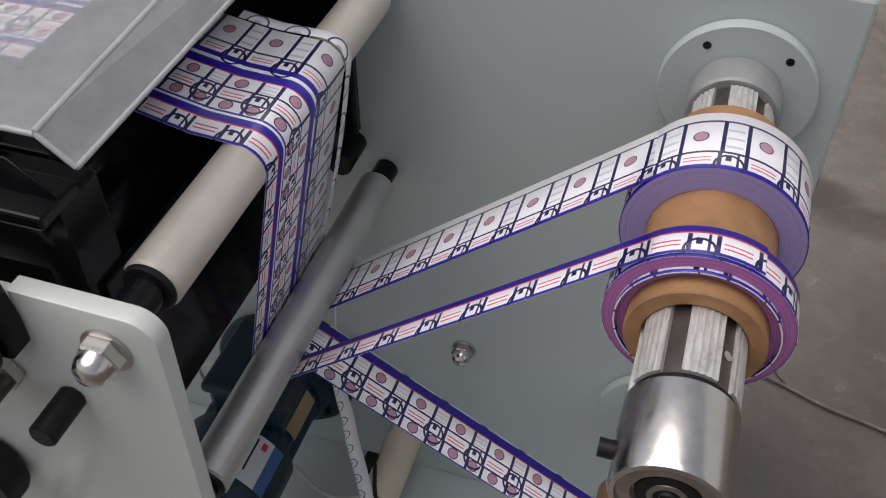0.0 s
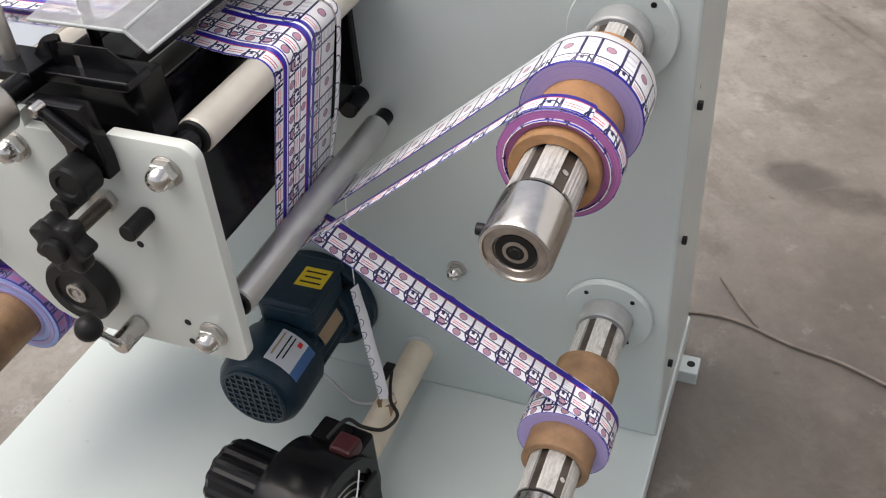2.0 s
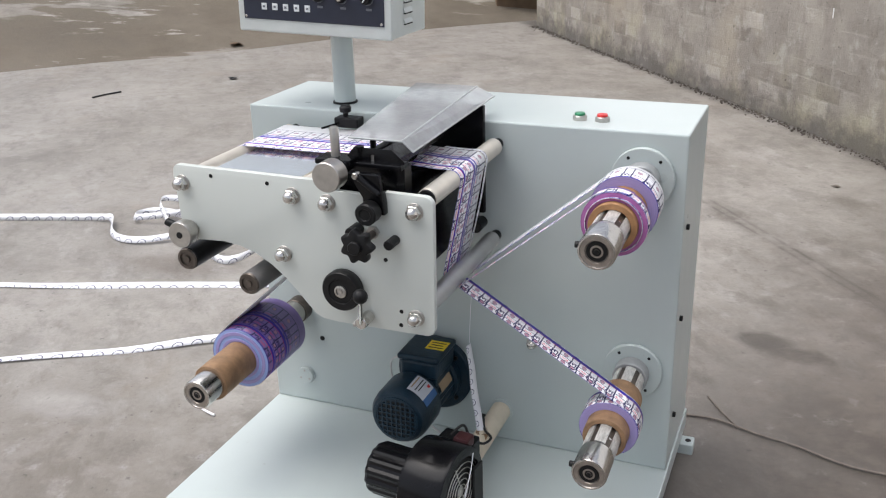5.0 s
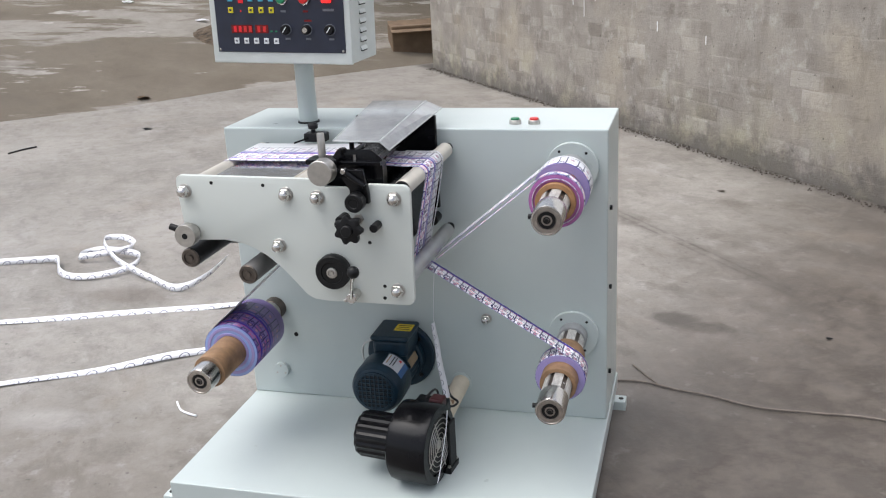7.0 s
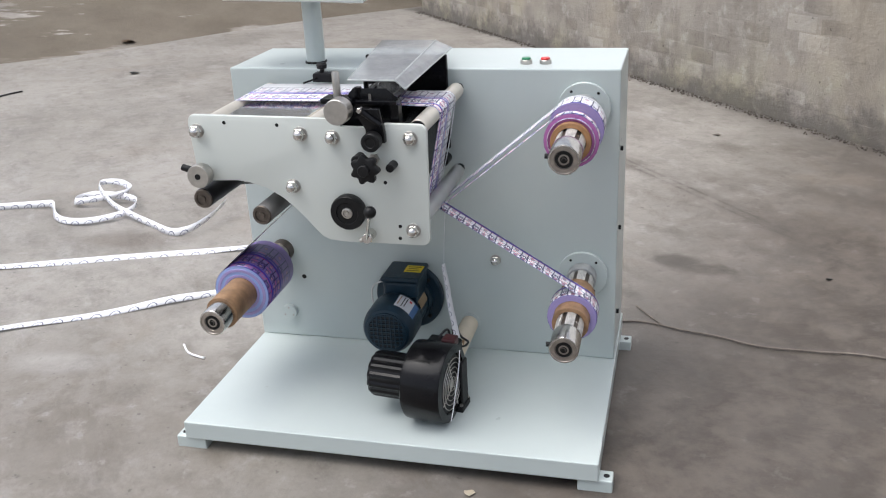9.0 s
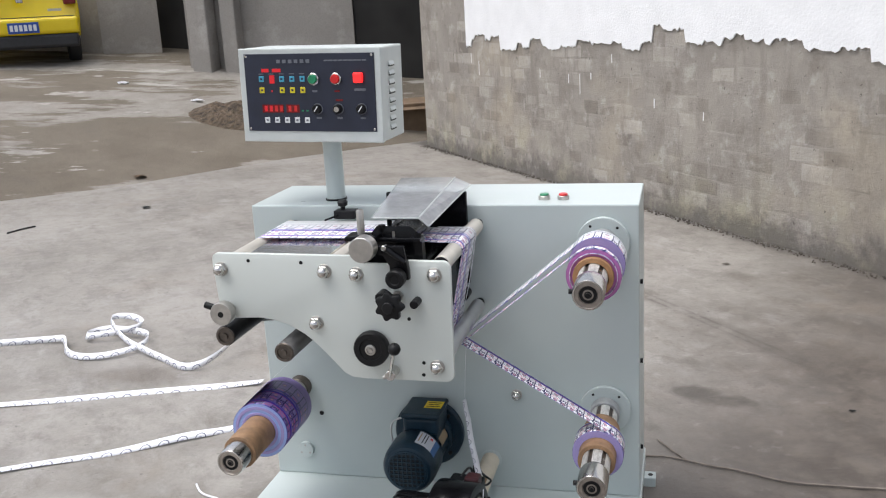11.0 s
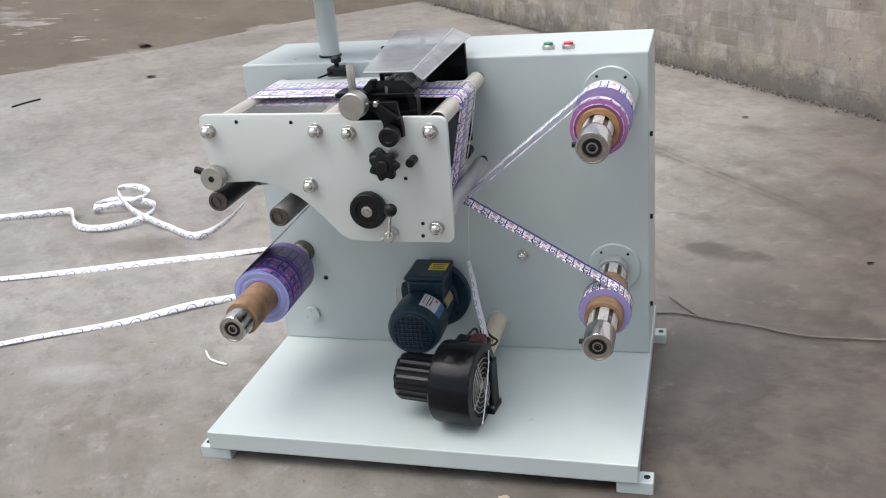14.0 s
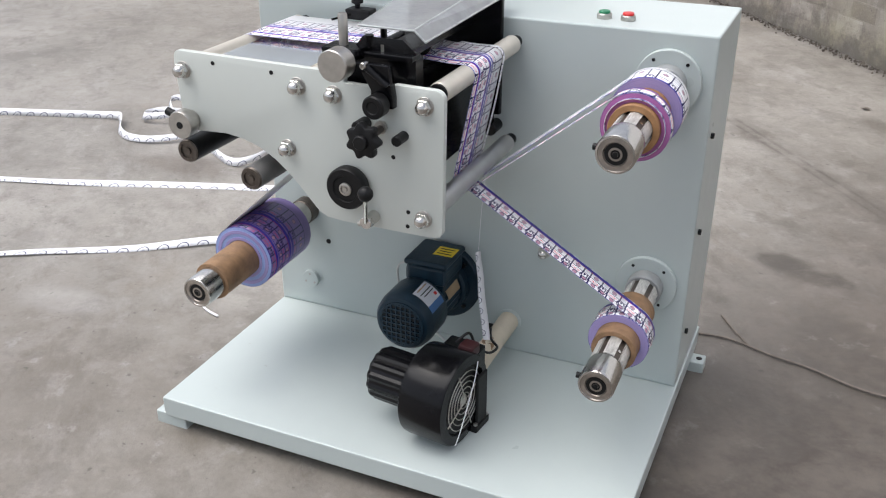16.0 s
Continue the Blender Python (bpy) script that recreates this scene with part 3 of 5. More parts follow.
def strip3d(points, width, side, u0=0.0, v0=0.0, steps=6):
    """A loose paper strip through points; side(i / n) gives its sideways direction."""
    pts = spline(points, steps)
    bm = bmesh.new()
    uv = bm.loops.layers.uv.new("UVMap")
    u, rows = u0, []
    for i, p in enumerate(pts):
        if i:
            u += (p - pts[i - 1]).length
        s = Vector(side(i / (len(pts) - 1))).normalized() * width / 2
        d = (pts[min(i + 1, len(pts) - 1)] - pts[max(i - 1, 0)]).normalized()
        n = d.cross(s).normalized() * 0.0003
        rows.append((u, [bm.verts.new(p - s), bm.verts.new(p + s), bm.verts.new(p + s - n), bm.verts.new(p - s - n)]))
    for (ua, a), (ub, b) in zip(rows, rows[1:]):
        for k, (va, vb) in enumerate(((v0, v0 + width), (v0 + width,) * 2, (v0 + width, v0), (v0, v0))):
            f = bm.faces.new((a[k], a[(k + 1) % 4], b[(k + 1) % 4], b[k]))
            for lp, (p, q) in zip(f.loops, ((ua, va), (ua, vb), (ub, vb), (ub, va))):
                lp[uv].uv = (p, q)
    return smooth(bm, 60)


def tangent(c0, r0, c1, r1, cross=False, left=True):
    """Where a straight web leaves circle 0 and meets circle 1: two (x, z) points and their angles."""
    a, b = Vector(c0), Vector(c1)
    d = b - a
    base = math.atan2(d.y, d.x)
    k = math.acos((r0 + r1) / d.length) if cross else math.acos((r0 - r1) / d.length)
    s = 1 if left else -1
    t0 = base + s * k
    t1 = t0 + math.pi if cross else t0
    return (a.x + r0 * math.cos(t0), a.y + r0 * math.sin(t0)), (b.x + r1 * math.cos(t1), b.y + r1 * math.sin(t1)), t0, t1


def wrap(c, r, a0, a1, n=14):
    return [(c[0] + r * math.cos(a0 + (a1 - a0) * i / n), c[1] + r * math.sin(a0 + (a1 - a0) * i / n)) for i in range(n + 1)]


# ---- ground, walls ----


def slab_height(x, y):
    """The concrete is level; past its edge the dirt yard climbs."""
    s = -0.754 * (x + 4.2) + 0.656 * (y - 5.75)
    far = max(0.0, s)
    return 0.19 * 6.5 * (1 - math.exp(-far / 6.5)) * 1.45 if far > 0 else 0.0


def sheet(name, material, lo, hi, step, lift=0.0, label="", far=False):
    bm = bmesh.new()
    xs = np.arange(lo[0], hi[0] + step / 2, step)
    ys = np.arange(lo[1], hi[1] + step / 2, step)
    if far:
        xs = np.concatenate(([-400.0, -120.0, -50.0], xs, [50.0, 120.0, 400.0]))
        ys = np.concatenate(([-400.0, -120.0, -50.0], ys, [60.0, 120.0, 400.0]))
    grid = [[bm.verts.new((x, y, slab_height(x, y) + lift + 0.03 * (noise.noise((x * 1.3, y * 1.3, 0)) if slab_height(x, y) > 0.05 else 0))) for y in ys] for x in xs]
    for i in range(len(xs) - 1):
        for j in range(len(ys) - 1):
            bm.faces.new((grid[i][j], grid[i + 1][j], grid[i + 1][j + 1], grid[i][j + 1]))
    for f in bm.faces:
        f.smooth = True
    ob = part(name, bm, material)
    return tagged(ob, label, "ground", kind="structure")


sheet("ground", DIRT, (-24, -20), (20, 30), 0.5, -0.05, "brown trodden dirt yard with pale patches", True)


def slab():
    bm = bmesh.new()
    top = [(-5.45 - 0.656 * 14, 4.38 - 0.754 * 14), (-5.45, 4.38), (-4.73, 4.98), (-3.73, 6.40), (-3.10, 7.06), (-2.30, 7.75), (7.5, -5.2), (7.5, -12), (-14.6, -12)]
    vs = [bm.verts.new((x, y, 0.012)) for x, y in top]
    f = bm.faces.new(vs)
    r = bmesh.ops.extrude_face_region(bm, geom=[f])
    bmesh.ops.translate(bm, vec=(0, 0, -0.2), verts=[v for v in r["geom"] if isinstance(v, bmesh.types.BMVert)])
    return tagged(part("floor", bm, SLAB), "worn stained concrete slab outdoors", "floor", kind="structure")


slab()

# ---- slitting machine ----
U, L = (-0.322, 0.857), (-0.327, 0.645)       # the two guide rollers at the delivery side
UP, LO, LEFT = (0.002, 0.8005), (0.003, 0.341), (-0.868, 0.366)  # the three winding shafts
NEAR, FAR = -0.285, -0.133

machine = thing("slitting_machine", "pale grey-green steel slitting machine on a flat base", "machine")
part("body", box(-0.965, 0.092, 0.0, 0.29, 0.093, 0.905, 0.004), PAINT, machine)
part("base", box(-0.965, 0.096, -0.508, 0.30, 0.044, 0.0930, 0.003), PAINT, machine)


def foot(x, y, sx, top):
    ob = part("foot", box(min(x - sx * 0.05, x + sx * 0.032), max(x - sx * 0.05, x + sx * 0.032), y - 0.022, y + 0.022, 0.0, top, 0.003), PAINT, machine)
    part("bolt_hole", lathe([(0.0075, top - 0.0005), (0.0075, top + 0.0008)], (x + sx * 0.017, y, 0), "z", 16), BLACKMATT, ob)


for fx, fy, s, top in ((-0.965, -0.478, -1, 0.0435), (0.096, -0.478, 1, 0.0435), (-0.965, 0.24, -1, 0.040), (0.096, 0.230, 1, 0.040)):
    foot(fx, fy, s, top)


def nut(x, z, y=-0.45, r=0.0150, parent=None):
    parent = parent or machine
    ob = part("washer", rod(r * 1.12, y, y - 0.0025, x, z, "y", 0.0005, 28), DULLSTEEL, parent)
    hexa = lathe([(r * 0.98, y - 0.0026), (r, y - 0.0035), (r, y - 0.011), (r * 0.9, y - 0.0125)], (x, 0, z), "y", 6)
    for f in hexa.faces:
        f.smooth = False
    part("dome_nut", hexa, STEEL, parent)
    part("dome", lathe([(r * 0.84, y - 0.0122), (r * 0.80, y - 0.017), (r * 0.66, y - 0.0215), (r * 0.38, y - 0.0245), (r * 0.08, y - 0.0254)], (x, 0, z), "y", 24), STEEL, parent)


# outer side plate
corner = arc(-0.309, 0.857, 0.018, 90, 0) + arc(-0.313, 0.613, 0.018, 0, -90)
low = [(-0.50, 0.595), (-0.535, 0.598), (-0.553, 0.607), (-0.572, 0.628), (-0.592, 0.651), (-0.617, 0.676), (-0.643, 0.698), (-0.68, 0.719), (-0.715, 0.730), (-0.752, 0.735), (-0.80, 0.733), (-0.835, 0.731)]
left = [(-0.848, 0.735), (-0.850, 0.76), (-0.857, 0.865)] + arc(-0.842, 0.875, 0.014, 180, 100, 5)
top = [(-0.486, 0.885), (-0.486, 0.868), (-0.386, 0.866), (-0.386, 0.876)]
part("side_plate", outline_plate(corner + low + left + top, -0.45, -0.436, 0.0015), PLATEPAINT, machine, "off-white painted side plate")
for nx, nz in ((-0.836, 0.852), (-0.582, 0.850), (-0.507, 0.844), (-0.327, 0.845), (-0.332, 0.631), (-0.612, 0.727)):
    nut(nx, nz)
for hx, hz in ((-0.766, 0.872), (-0.637, 0.869), (-0.391, 0.742), (-0.363, 0.639), (-0.365, 0.610)):
    part("screw_hole", rod(0.0042, -0.4495, -0.4508, hx, hz, "y", 0.0003, 16), BLACKMATT, machine)
nut(-0.237, 0.376, 0.0, 0.0135)


def guide_roller(x, z, r, mat, y0=-0.405, y1=-0.03):
    part("roller", rod(r, y0, y1, x, z, "y", 0.002, 40), mat, machine)
    part("roller_shaft", rod(0.0125, -0.436, 0.0, x, z), BLACK, machine)
    part("roller_bearing", rod(r * 0.93, y0 - 0.004, y0 + 0.001, x, z), BLACKMATT, machine)


guide_roller(U[0], U[1] - 0.001, 0.0195, ROLLER)
guide_roller(L[0], L[1] - 0.006, 0.0185, ROLLERGREY)
guide_roller(-0.836, 0.852, 0.0195, ROLLER)
guide_roller(-0.582, 0.850, 0.0195, ROLLER)
guide_roller(-0.507, 0.844, 0.0140, BLACKMATT)
guide_roller(-0.612, 0.727, 0.0160, GREYROLL)
part("guide_table", box(-0.812, -0.606, -0.43, -0.01, 0.855, 0.8625, 0.001), BRIGHT, machine, "bright steel guide table")
part("table_slot", box(-0.812, -0.606, -0.034, -0.012, 0.8626, 0.8635), BLACKMATT, machine)

part("roller_nub", rod(0.014, -0.045, 0.0, -0.362, 0.668), BLACK, machine)

# dark front rollers under the infeed end
for rx, rz, yy in ((-0.839, 0.691, -0.462), (-0.694, 0.656, -0.462)):
    part("infeed_roller", rod(0.024, yy, -0.01, rx, rz, "y", 0.002, 40), GREYROLL if rx > -0.8 else BLACKMATT, machine)
    part("infeed_cap", lathe([(0.0235, yy - 0.0005), (0.0215, yy - 0.004), (0.016, yy - 0.004), (0.0155, yy - 0.001), (0.008, yy - 0.0015), (0.0075, yy - 0.005), (0.0035, yy - 0.005)], (rx, 0, rz), "y", 32), BRONZE, machine)
part("tension_knob", lathe([(0.020, -0.451), (0.020, -0.462), (0.0265, -0.464), (0.0275, -0.467), (0.0275, -0.486), (0.0262, -0.489)], (-0.830, 0, 0.753), "y", 40), DULLSTEEL, machine)
part("knob_bore", rod(0.007, -0.4885, -0.4900, -0.830, 0.753, "y", 0.0002, 20), BLACKMATT, machine)
part("lock_screw", between(0.008, (-0.862, -0.455, 0.758), (-0.885, -0.455, 0.765)), BLACKMATT, machine)

# black hand wheel, star knob, studs and lever on the side plate
part("hand_wheel", lathe([(0.034, -0.451), (0.0390, -0.454), (0.0408, -0.458), (0.0408, -0.474), (0.0380, -0.478), (0.026, -0.478), (0.0245, -0.475), (0.016, -0.475)], (-0.478, 0, 0.675), "y", 48), BLACKMATT, machine)
part("wheel_hub", lathe([(0.0125, -0.4745), (0.0125, -0.478), (0.009, -0.479), (0.0085, -0.476), (0.005, -0.476), (0.004, -0.479), (0.001, -0.479)], (-0.478, 0, 0.675), "y", 24), DULLSTEEL, machine)


def star_knob(x, z, y):
    star = [(x + (0.0295 + 0.0038 * math.cos(7 * a + 0.4)) * math.cos(a), z + (0.0295 + 0.0038 * math.cos(7 * a + 0.4)) * math.sin(a)) for a in (2 * math.pi * i / 72 for i in range(72))]
    part("star_knob", outline_plate(star, y, y - 0.020, 0.004), BLACKMATT, machine)
    part("knob_boss", rod(0.013, y, y - 0.028, x, z), BLACKMATT, machine)


star_knob(-0.411, 0.794, -0.510)
hexn = lathe([(0.0125, -0.451), (0.0125, -0.459)], (-0.412, 0, 0.797), "y", 6)
part("lock_nut", hexn, DULLSTEEL, machine)
part("threaded_stud", rod(0.0075, -0.45, -0.512, -0.411, 0.795), BRONZE, machine)
part("black_stud", rod(0.0120, -0.45, -0.484, -0.444, 0.800), BLACKMATT, machine)
part("stop_stud", rod(0.0095, -0.45, -0.485, -0.368, 0.786), BLACKMATT, machine)
part("lever_hub", rod(0.0120, -0.451, -0.490, -0.432, 0.620), STEEL, machine)
part("lever_cross", between(0.0055, (-0.450, -0.480, 0.612), (-0.421, -0.482, 0.626)), DULLSTEEL, machine)
part("lever_arm", between(0.0042, (-0.434, -0.484, 0.616), (-0.404, -0.536, 0.697)), STEEL, machine)
ball = bmesh.new()
bmesh.ops.create_uvsphere(ball, u_segments=20, v_segments=14, radius=0.0140, matrix=Matrix.Translation((-0.401, -0.541, 0.704)))
part("lever_ball", smooth(ball), BLACKMATT, machine)

# cutting head
part("head_block", box(-0.500, -0.365, -0.412, -0.372, 0.800, 0.912, 0.003), BLACK, machine)
part("head_rail", box(-0.500, -0.360, -0.432, -0.395, 0.912, 0.922, 0.002), BLACK, machine)
part("head_cheek", outline_plate([(-0.498, 0.86), (-0.498, 0.915), (-0.480, 0.926), (-0.463, 0.9460), (-0.386, 0.9460), (-0.361, 0.925), (-0.361, 0.80), (-0.385, 0.80), (-0.385, 0.86)], -0.4150, -0.4125, 0.0008), BLACK, machine)
part("head_back_plate", box(-0.56, -0.344, -0.034, -0.020, 0.700, 0.946, 0.003), BLACK, machine)
part("knife_drum", rod(0.047, -0.370, -0.036, -0.430, 0.792, "y", 0.003, 48), BLACK, machine)
part("anvil_drum", rod(0.036, -0.400, -0.036, -0.440, 0.712, "y", 0.003, 48), BLACK, machine)
part("guard_plate", box(-0.366, -0.361, -0.400, -0.02, 0.680, 0.838, 0.001), BLACK, machine)
part("cross_bar", rod(0.010, -0.372, -0.034, -0.475, 0.905), BLACK, machine)
part("knife_bar", box(-0.46, -0.40, -0.37, -0.036, 0.897, 0.912, 0.002), BLACK, machine)
for ky in (-0.257, -0.200):
    part("slitting_knife", rod(0.030, ky - 0.001, ky + 0.001, -0.43, 0.905, "y", 0.0005, 40), STEEL, machine)
    part("knife_holder", box(-0.452, -0.408, ky + 0.002, ky + 0.022, 0.895, 0.935, 0.003), BLACK, machine)
part("head_adjuster", lathe([(0.0265, -0.486), (0.028, -0.488), (0.028, -0.519), (0.0265, -0.521)], (-0.467, 0, 0.917), "y", 48), DULLSTEEL, machine, "turned steel adjusting wheel")
part("adjuster_spindle", rod(0.012, -0.490, -0.40, -0.467, 0.917), BLACK, machine)
part("clamp_bracket", outline_plate([(-0.448, 0.913), (-0.388, 0.913), (-0.380, 0.858), (-0.380, 0.838), (-0.422, 0.838), (-0.422, 0.868)], -0.470, -0.4515, 0.002), BLACK, machine)
part("clamp_knob", lathe([(0.018, -0.470), (0.021, -0.473), (0.021, -0.497), (0.0185, -0.500), (0.012, -0.500), (0.010, -0.498)], (-0.404, 0, 0.846), "y", 36), BLACKMATT, machine)
part("clamp_arm", between(0.006, (-0.430, -0.474, 0.911), (-0.384, -0.478, 0.880)), BLACK, machine)
part("arm_pin", rod(0.006, -0.470, -0.486, -0.428, 0.913), STEEL, machine)
part("clamp_foot", box(-0.528, -0.455, -0.450, -0.400, 0.918, 0.929, 0.002), BLACK, machine)
part("upright_pin", lathe([(0.0085, 0.928), (0.0085, 0.982), (0.0070, 0.985)], (-0.497, -0.424, 0), "z", 24), DULLSTEEL, machine)
part("thumb_screw", lathe([(0.006, 0.925), (0.006, 0.938), (0.0085, 0.939), (0.0085, 0.948)], (-0.452, -0.412, 0), "z", 18), BLACK, machine)
part("socket_screw", lathe([(0.006, 0.922), (0.006, 0.934)], (-0.425, -0.41, 0), "z", 18), DULLSTEEL, machine)
part("rear_clamp", box(-0.705, -0.645, -0.05, -0.015, 0.877, 0.900, 0.003), BLACKMATT, machine)
part("rear_thumb_screw", lathe([(0.006, 0.898), (0.006, 0.908), (0.013, 0.911), (0.014, 0.921), (0.010, 0.926)], (-0.684, -0.03, 0), "z", 24), BLACKMATT, machine)
part("rear_rod", between(0.0025, (-0.692, -0.05, 0.888), (-0.712, -0.095, 0.885)), BLACK, machine)

# folded smoky cover over the cutting head
cv = bmesh.new()
for near, back, z in ((-0.476, -0.542, 0.9640), (-0.366, -0.394, 0.9640), (-0.345, -0.352, 0.9450)):
    cv.verts.new((near, -0.408, z))
    cv.verts.new((back, 0.06, z + 0.004))
cv.verts.ensure_lookup_table()
for k in range(2):
    cv.faces.new((cv.verts[2 * k], cv.verts[2 * k + 2], cv.verts[2 * k + 3], cv.verts[2 * k + 1]))
bmesh.ops.solidify(cv, geom=cv.faces[:], thickness=0.004)
cover = part("cover", cv, ACRYLIC, machine, "scratched smoky clear acrylic cover")
part("cover_edge", between(0.0020, (-0.476, -0.408, 0.9620), (-0.366, -0.408, 0.9620)), ACRYLEDGE, machine)
part("cover_fold", between(0.0022, (-0.366, -0.408, 0.9630), (-0.394, 0.06, 0.9670)), ACRYLEDGE, machine)
part("cover_lip", between(0.0018, (-0.345, -0.408, 0.9440), (-0.352, 0.06, 0.9480)), ACRYLEDGE, machine)
part("cover_end", between(0.0018, (-0.366, -0.408, 0.9625), (-0.345, -0.408, 0.9440)), ACRYLEDGE, machine)
for cy in (-0.36, -0.03):
    part("cover_post", between(0.006, (-0.45, cy, 0.905), (-0.45, cy, 0.961)), BLACK, machine)

# push buttons on top, bolts down the end, panel plugs
for bx, mat in ((-0.156, GREEN), (-0.106, RED)):
    part("button_ring", lathe([(0.0155, 0.9052), (0.0155, 0.914), (0.014, 0.916), (0.012, 0.916)], (bx, 0.068, 0), "z", 28), DULLSTEEL, machine)
    part("push_button", lathe([(0.0118, 0.914), (0.0118, 0.9195), (0.0105, 0.921)], (bx, 0.068, 0), "z", 28), mat, machine)
for bz in (0.69, 0.47, 0.22):
    part("end_bolt", rod(0.0065, 0.0921, 0.099, 0.047, bz, "x", 0.0008, 6), BLACKMATT, machine)
part("plug_plate", rod(0.0235, 0.0, -0.012, -0.868, 0.174, "y", 0.001, 32), PAINT, machine)
for a in (90, 210, 330):
    part("plug_screw", rod(0.0030, -0.0119, -0.0128, -0.868 + 0.015 * math.cos(radians(a)), 0.174 + 0.015 * math.sin(radians(a)), "y", 0.0002, 12), DULLSTEEL, machine)
part("panel_hole", rod(0.0068, 0.0005, -0.0008, -0.812, 0.290, "y", 0.0002, 20), BLACKMATT, machine)
part("pole_ring", lathe([(0.030, 0.9052), (0.030, 0.909), (0.027, 0.910)], (-0.742, 0.080, 0), "z", 32), BLACKMATT, machine)
part("control_pole", lathe([(0.0260, 0.905), (0.0260, 1.09)], (-0.742, 0.080, 0), "z", 40), PAINT, machine)

# ---- winding shafts ----


SAG = radians(1.6)       # the loaded shafts droop a little


def air_shaft(name, c, label, slats=True, y1=-0.355, group="expanding winding shafts"):
    t = thing(name, label, "shaft", group, (c[0], 0, c[1] + SAG * 0.25))
    t.rotation_euler = (SAG, 0, 0)
    if slats:
        part("flange", lathe([(0.0655, 0.0), (0.067, -0.0015), (0.067, -0.0105), (0.0655, -0.012), (0.036, -0.012)], (0, 0, 0), "y", 56), PAINT, t, "painted round mounting flange")
        for a in (48, 126, 228, 306):
            part("flange_screw", rod(0.0036, -0.0118, -0.0128, 0.054 * math.cos(radians(a)), 0.054 * math.sin(radians(a)), "y", 0.0002, 14), BLACKMATT, t)
        part("collar", rod(0.0390, -0.0122, -0.046, 0, 0, "y", 0.002, 44), COLLAR, t)
        part("core_rod", rod(0.0306, -0.046, y1, 0, 0, "y", 0.001, 40), BRONZE, t)
        part("dark_gap", rod(0.0325, y1 - 0.0005, y1 + 0.004, 0, 0, "y", 0.0005, 40), BLACKMATT, t)
        for i in range(6):
            a0 = 60 * i + 22
            seg = []
            for rr, da in ((0.0300, (-19, -9, 0, 9, 19)), (0.0342, (19, 15.2, 11.4, 7.6, 3.8, 0, -3.8, -7.6, -11.4, -15.2, -19))):
                for k, d in enumerate(da):
                    r2 = rr - (0.0009 if rr > 0.03 and k % 2 else 0)
                    seg.append((r2 * math.cos(radians(a0 + d)), r2 * math.sin(radians(a0 + d))))
            part("slat", outline_plate(seg, -0.048, y1 + 0.005, 0), SLAT, t)
            if i % 2 == 0:
                part("slat_screw", between(0.0035, (0.0322 * math.cos(radians(a0 + 30)), -0.325, 0.0322 * math.sin(radians(a0 + 30))), (0.0300 * math.cos(radians(a0 + 30)), -0.325, 0.0300 * math.sin(radians(a0 + 30)))), STEEL, t)
    else:
        part("flange", lathe([(0.032, 0.0), (0.033, -0.001), (0.033, -0.03), (0.031, -0.032)], (0, 0, 0), "y", 40), BRONZE, t, "dark collar against the panel")
        part("core_rod", rod(0.030, -0.03, y1 - 0.04, 0, 0, "y", 0.001, 40), DULLSTEEL, t)
    e = (0, 0 if slats else -0.04, 0)
    part("end_cap", lathe([(0.0335, y1), (0.0352, y1 - 0.002), (0.0352, -0.416), (0.0335, -0.4195), (0.0305, -0.4200), (0.0300, -0.4180), (0.0290, -0.4160)], e, "y", 56), STEEL, t, "bright turned steel end cap")
    part("cap_face", lathe([(0.0297, -0.4150), (0.0297, -0.4176), (0.0215, -0.4180), (0.0205, -0.4160), (0.0125, -0.4160)], e, "y", 48), WORN, t, "worn brownish steel cap face")
    part("air_valve", lathe([(0.0125, -0.4160), (0.0120, -0.4178), (0.0085, -0.4180), (0.0080, -0.4150), (0.0050, -0.4150), (0.0048, -0.4190), (0.0020, -0.4190)], e, "y", 28), WORN, t)
    part("valve_ring", lathe([(0.0195, -0.4158), (0.0190, -0.4172), (0.0150, -0.4172)], e, "y", 36), BLACKMATT, t)
    part("valve_bore", lathe([(0.0046, -0.4188), (0.0046, -0.4196), (0.0030, -0.4196)], e, "y", 20), BLACKMATT, t)
    if slats:
        part("side_screw", between(0.006, (-0.034, -0.395, 0), (-0.044, -0.395, 0)), BLACKMATT, t)
    return t


air_shaft("rewind_shaft", UP, "ribbed aluminium rewind shaft with a bright steel cap")
air_shaft("rewind_shaft", LO, "ribbed aluminium rewind shaft with a bright steel cap")
air_shaft("unwind_shaft", LEFT, "smooth steel unwind shaft with a bright cap", False, -0.36)


def core(c, y0, y1, r, mat, label):
    ob = part("paper_core", pipe(0.0345, r, y0, y1), mat)
    ob.location = (c[0], 0, c[1] + SAG * 0.25)
    ob.rotation_euler = (SAG, 0, 0)
    return tagged(ob, label, "core")


core(UP, -0.298, -0.094, 0.0465, CARD, "brown cardboard core on the upper shaft")
core(LO, -0.292, -0.125, 0.0450, CARDOLD, "brown cardboard core on the lower shaft")
core(LEFT, -0.405, -0.09, 0.0430, CARDOLD, "worn brown cardboard core on the unwind shaft")


def reel(name, c, y0, y1, r0, r1, side, v0, label, start=0.0, face=None):
    t = thing(name, label, "paper reel", "wound paper reels", (c[0], 0, c[1] + SAG * 0.25))
    t.rotation_euler = (SAG, 0, 0)
    part("wound_edge", pipe(r0, r1 - 0.0006, y0, y1, ch=0.0004, seg=64), side, t)
    part("outer_wrap", ribbon(wrap((0, 0), r1, start, start - 2 * math.pi, 72), y0, y1, v0), face or PRINT, t)
    return t


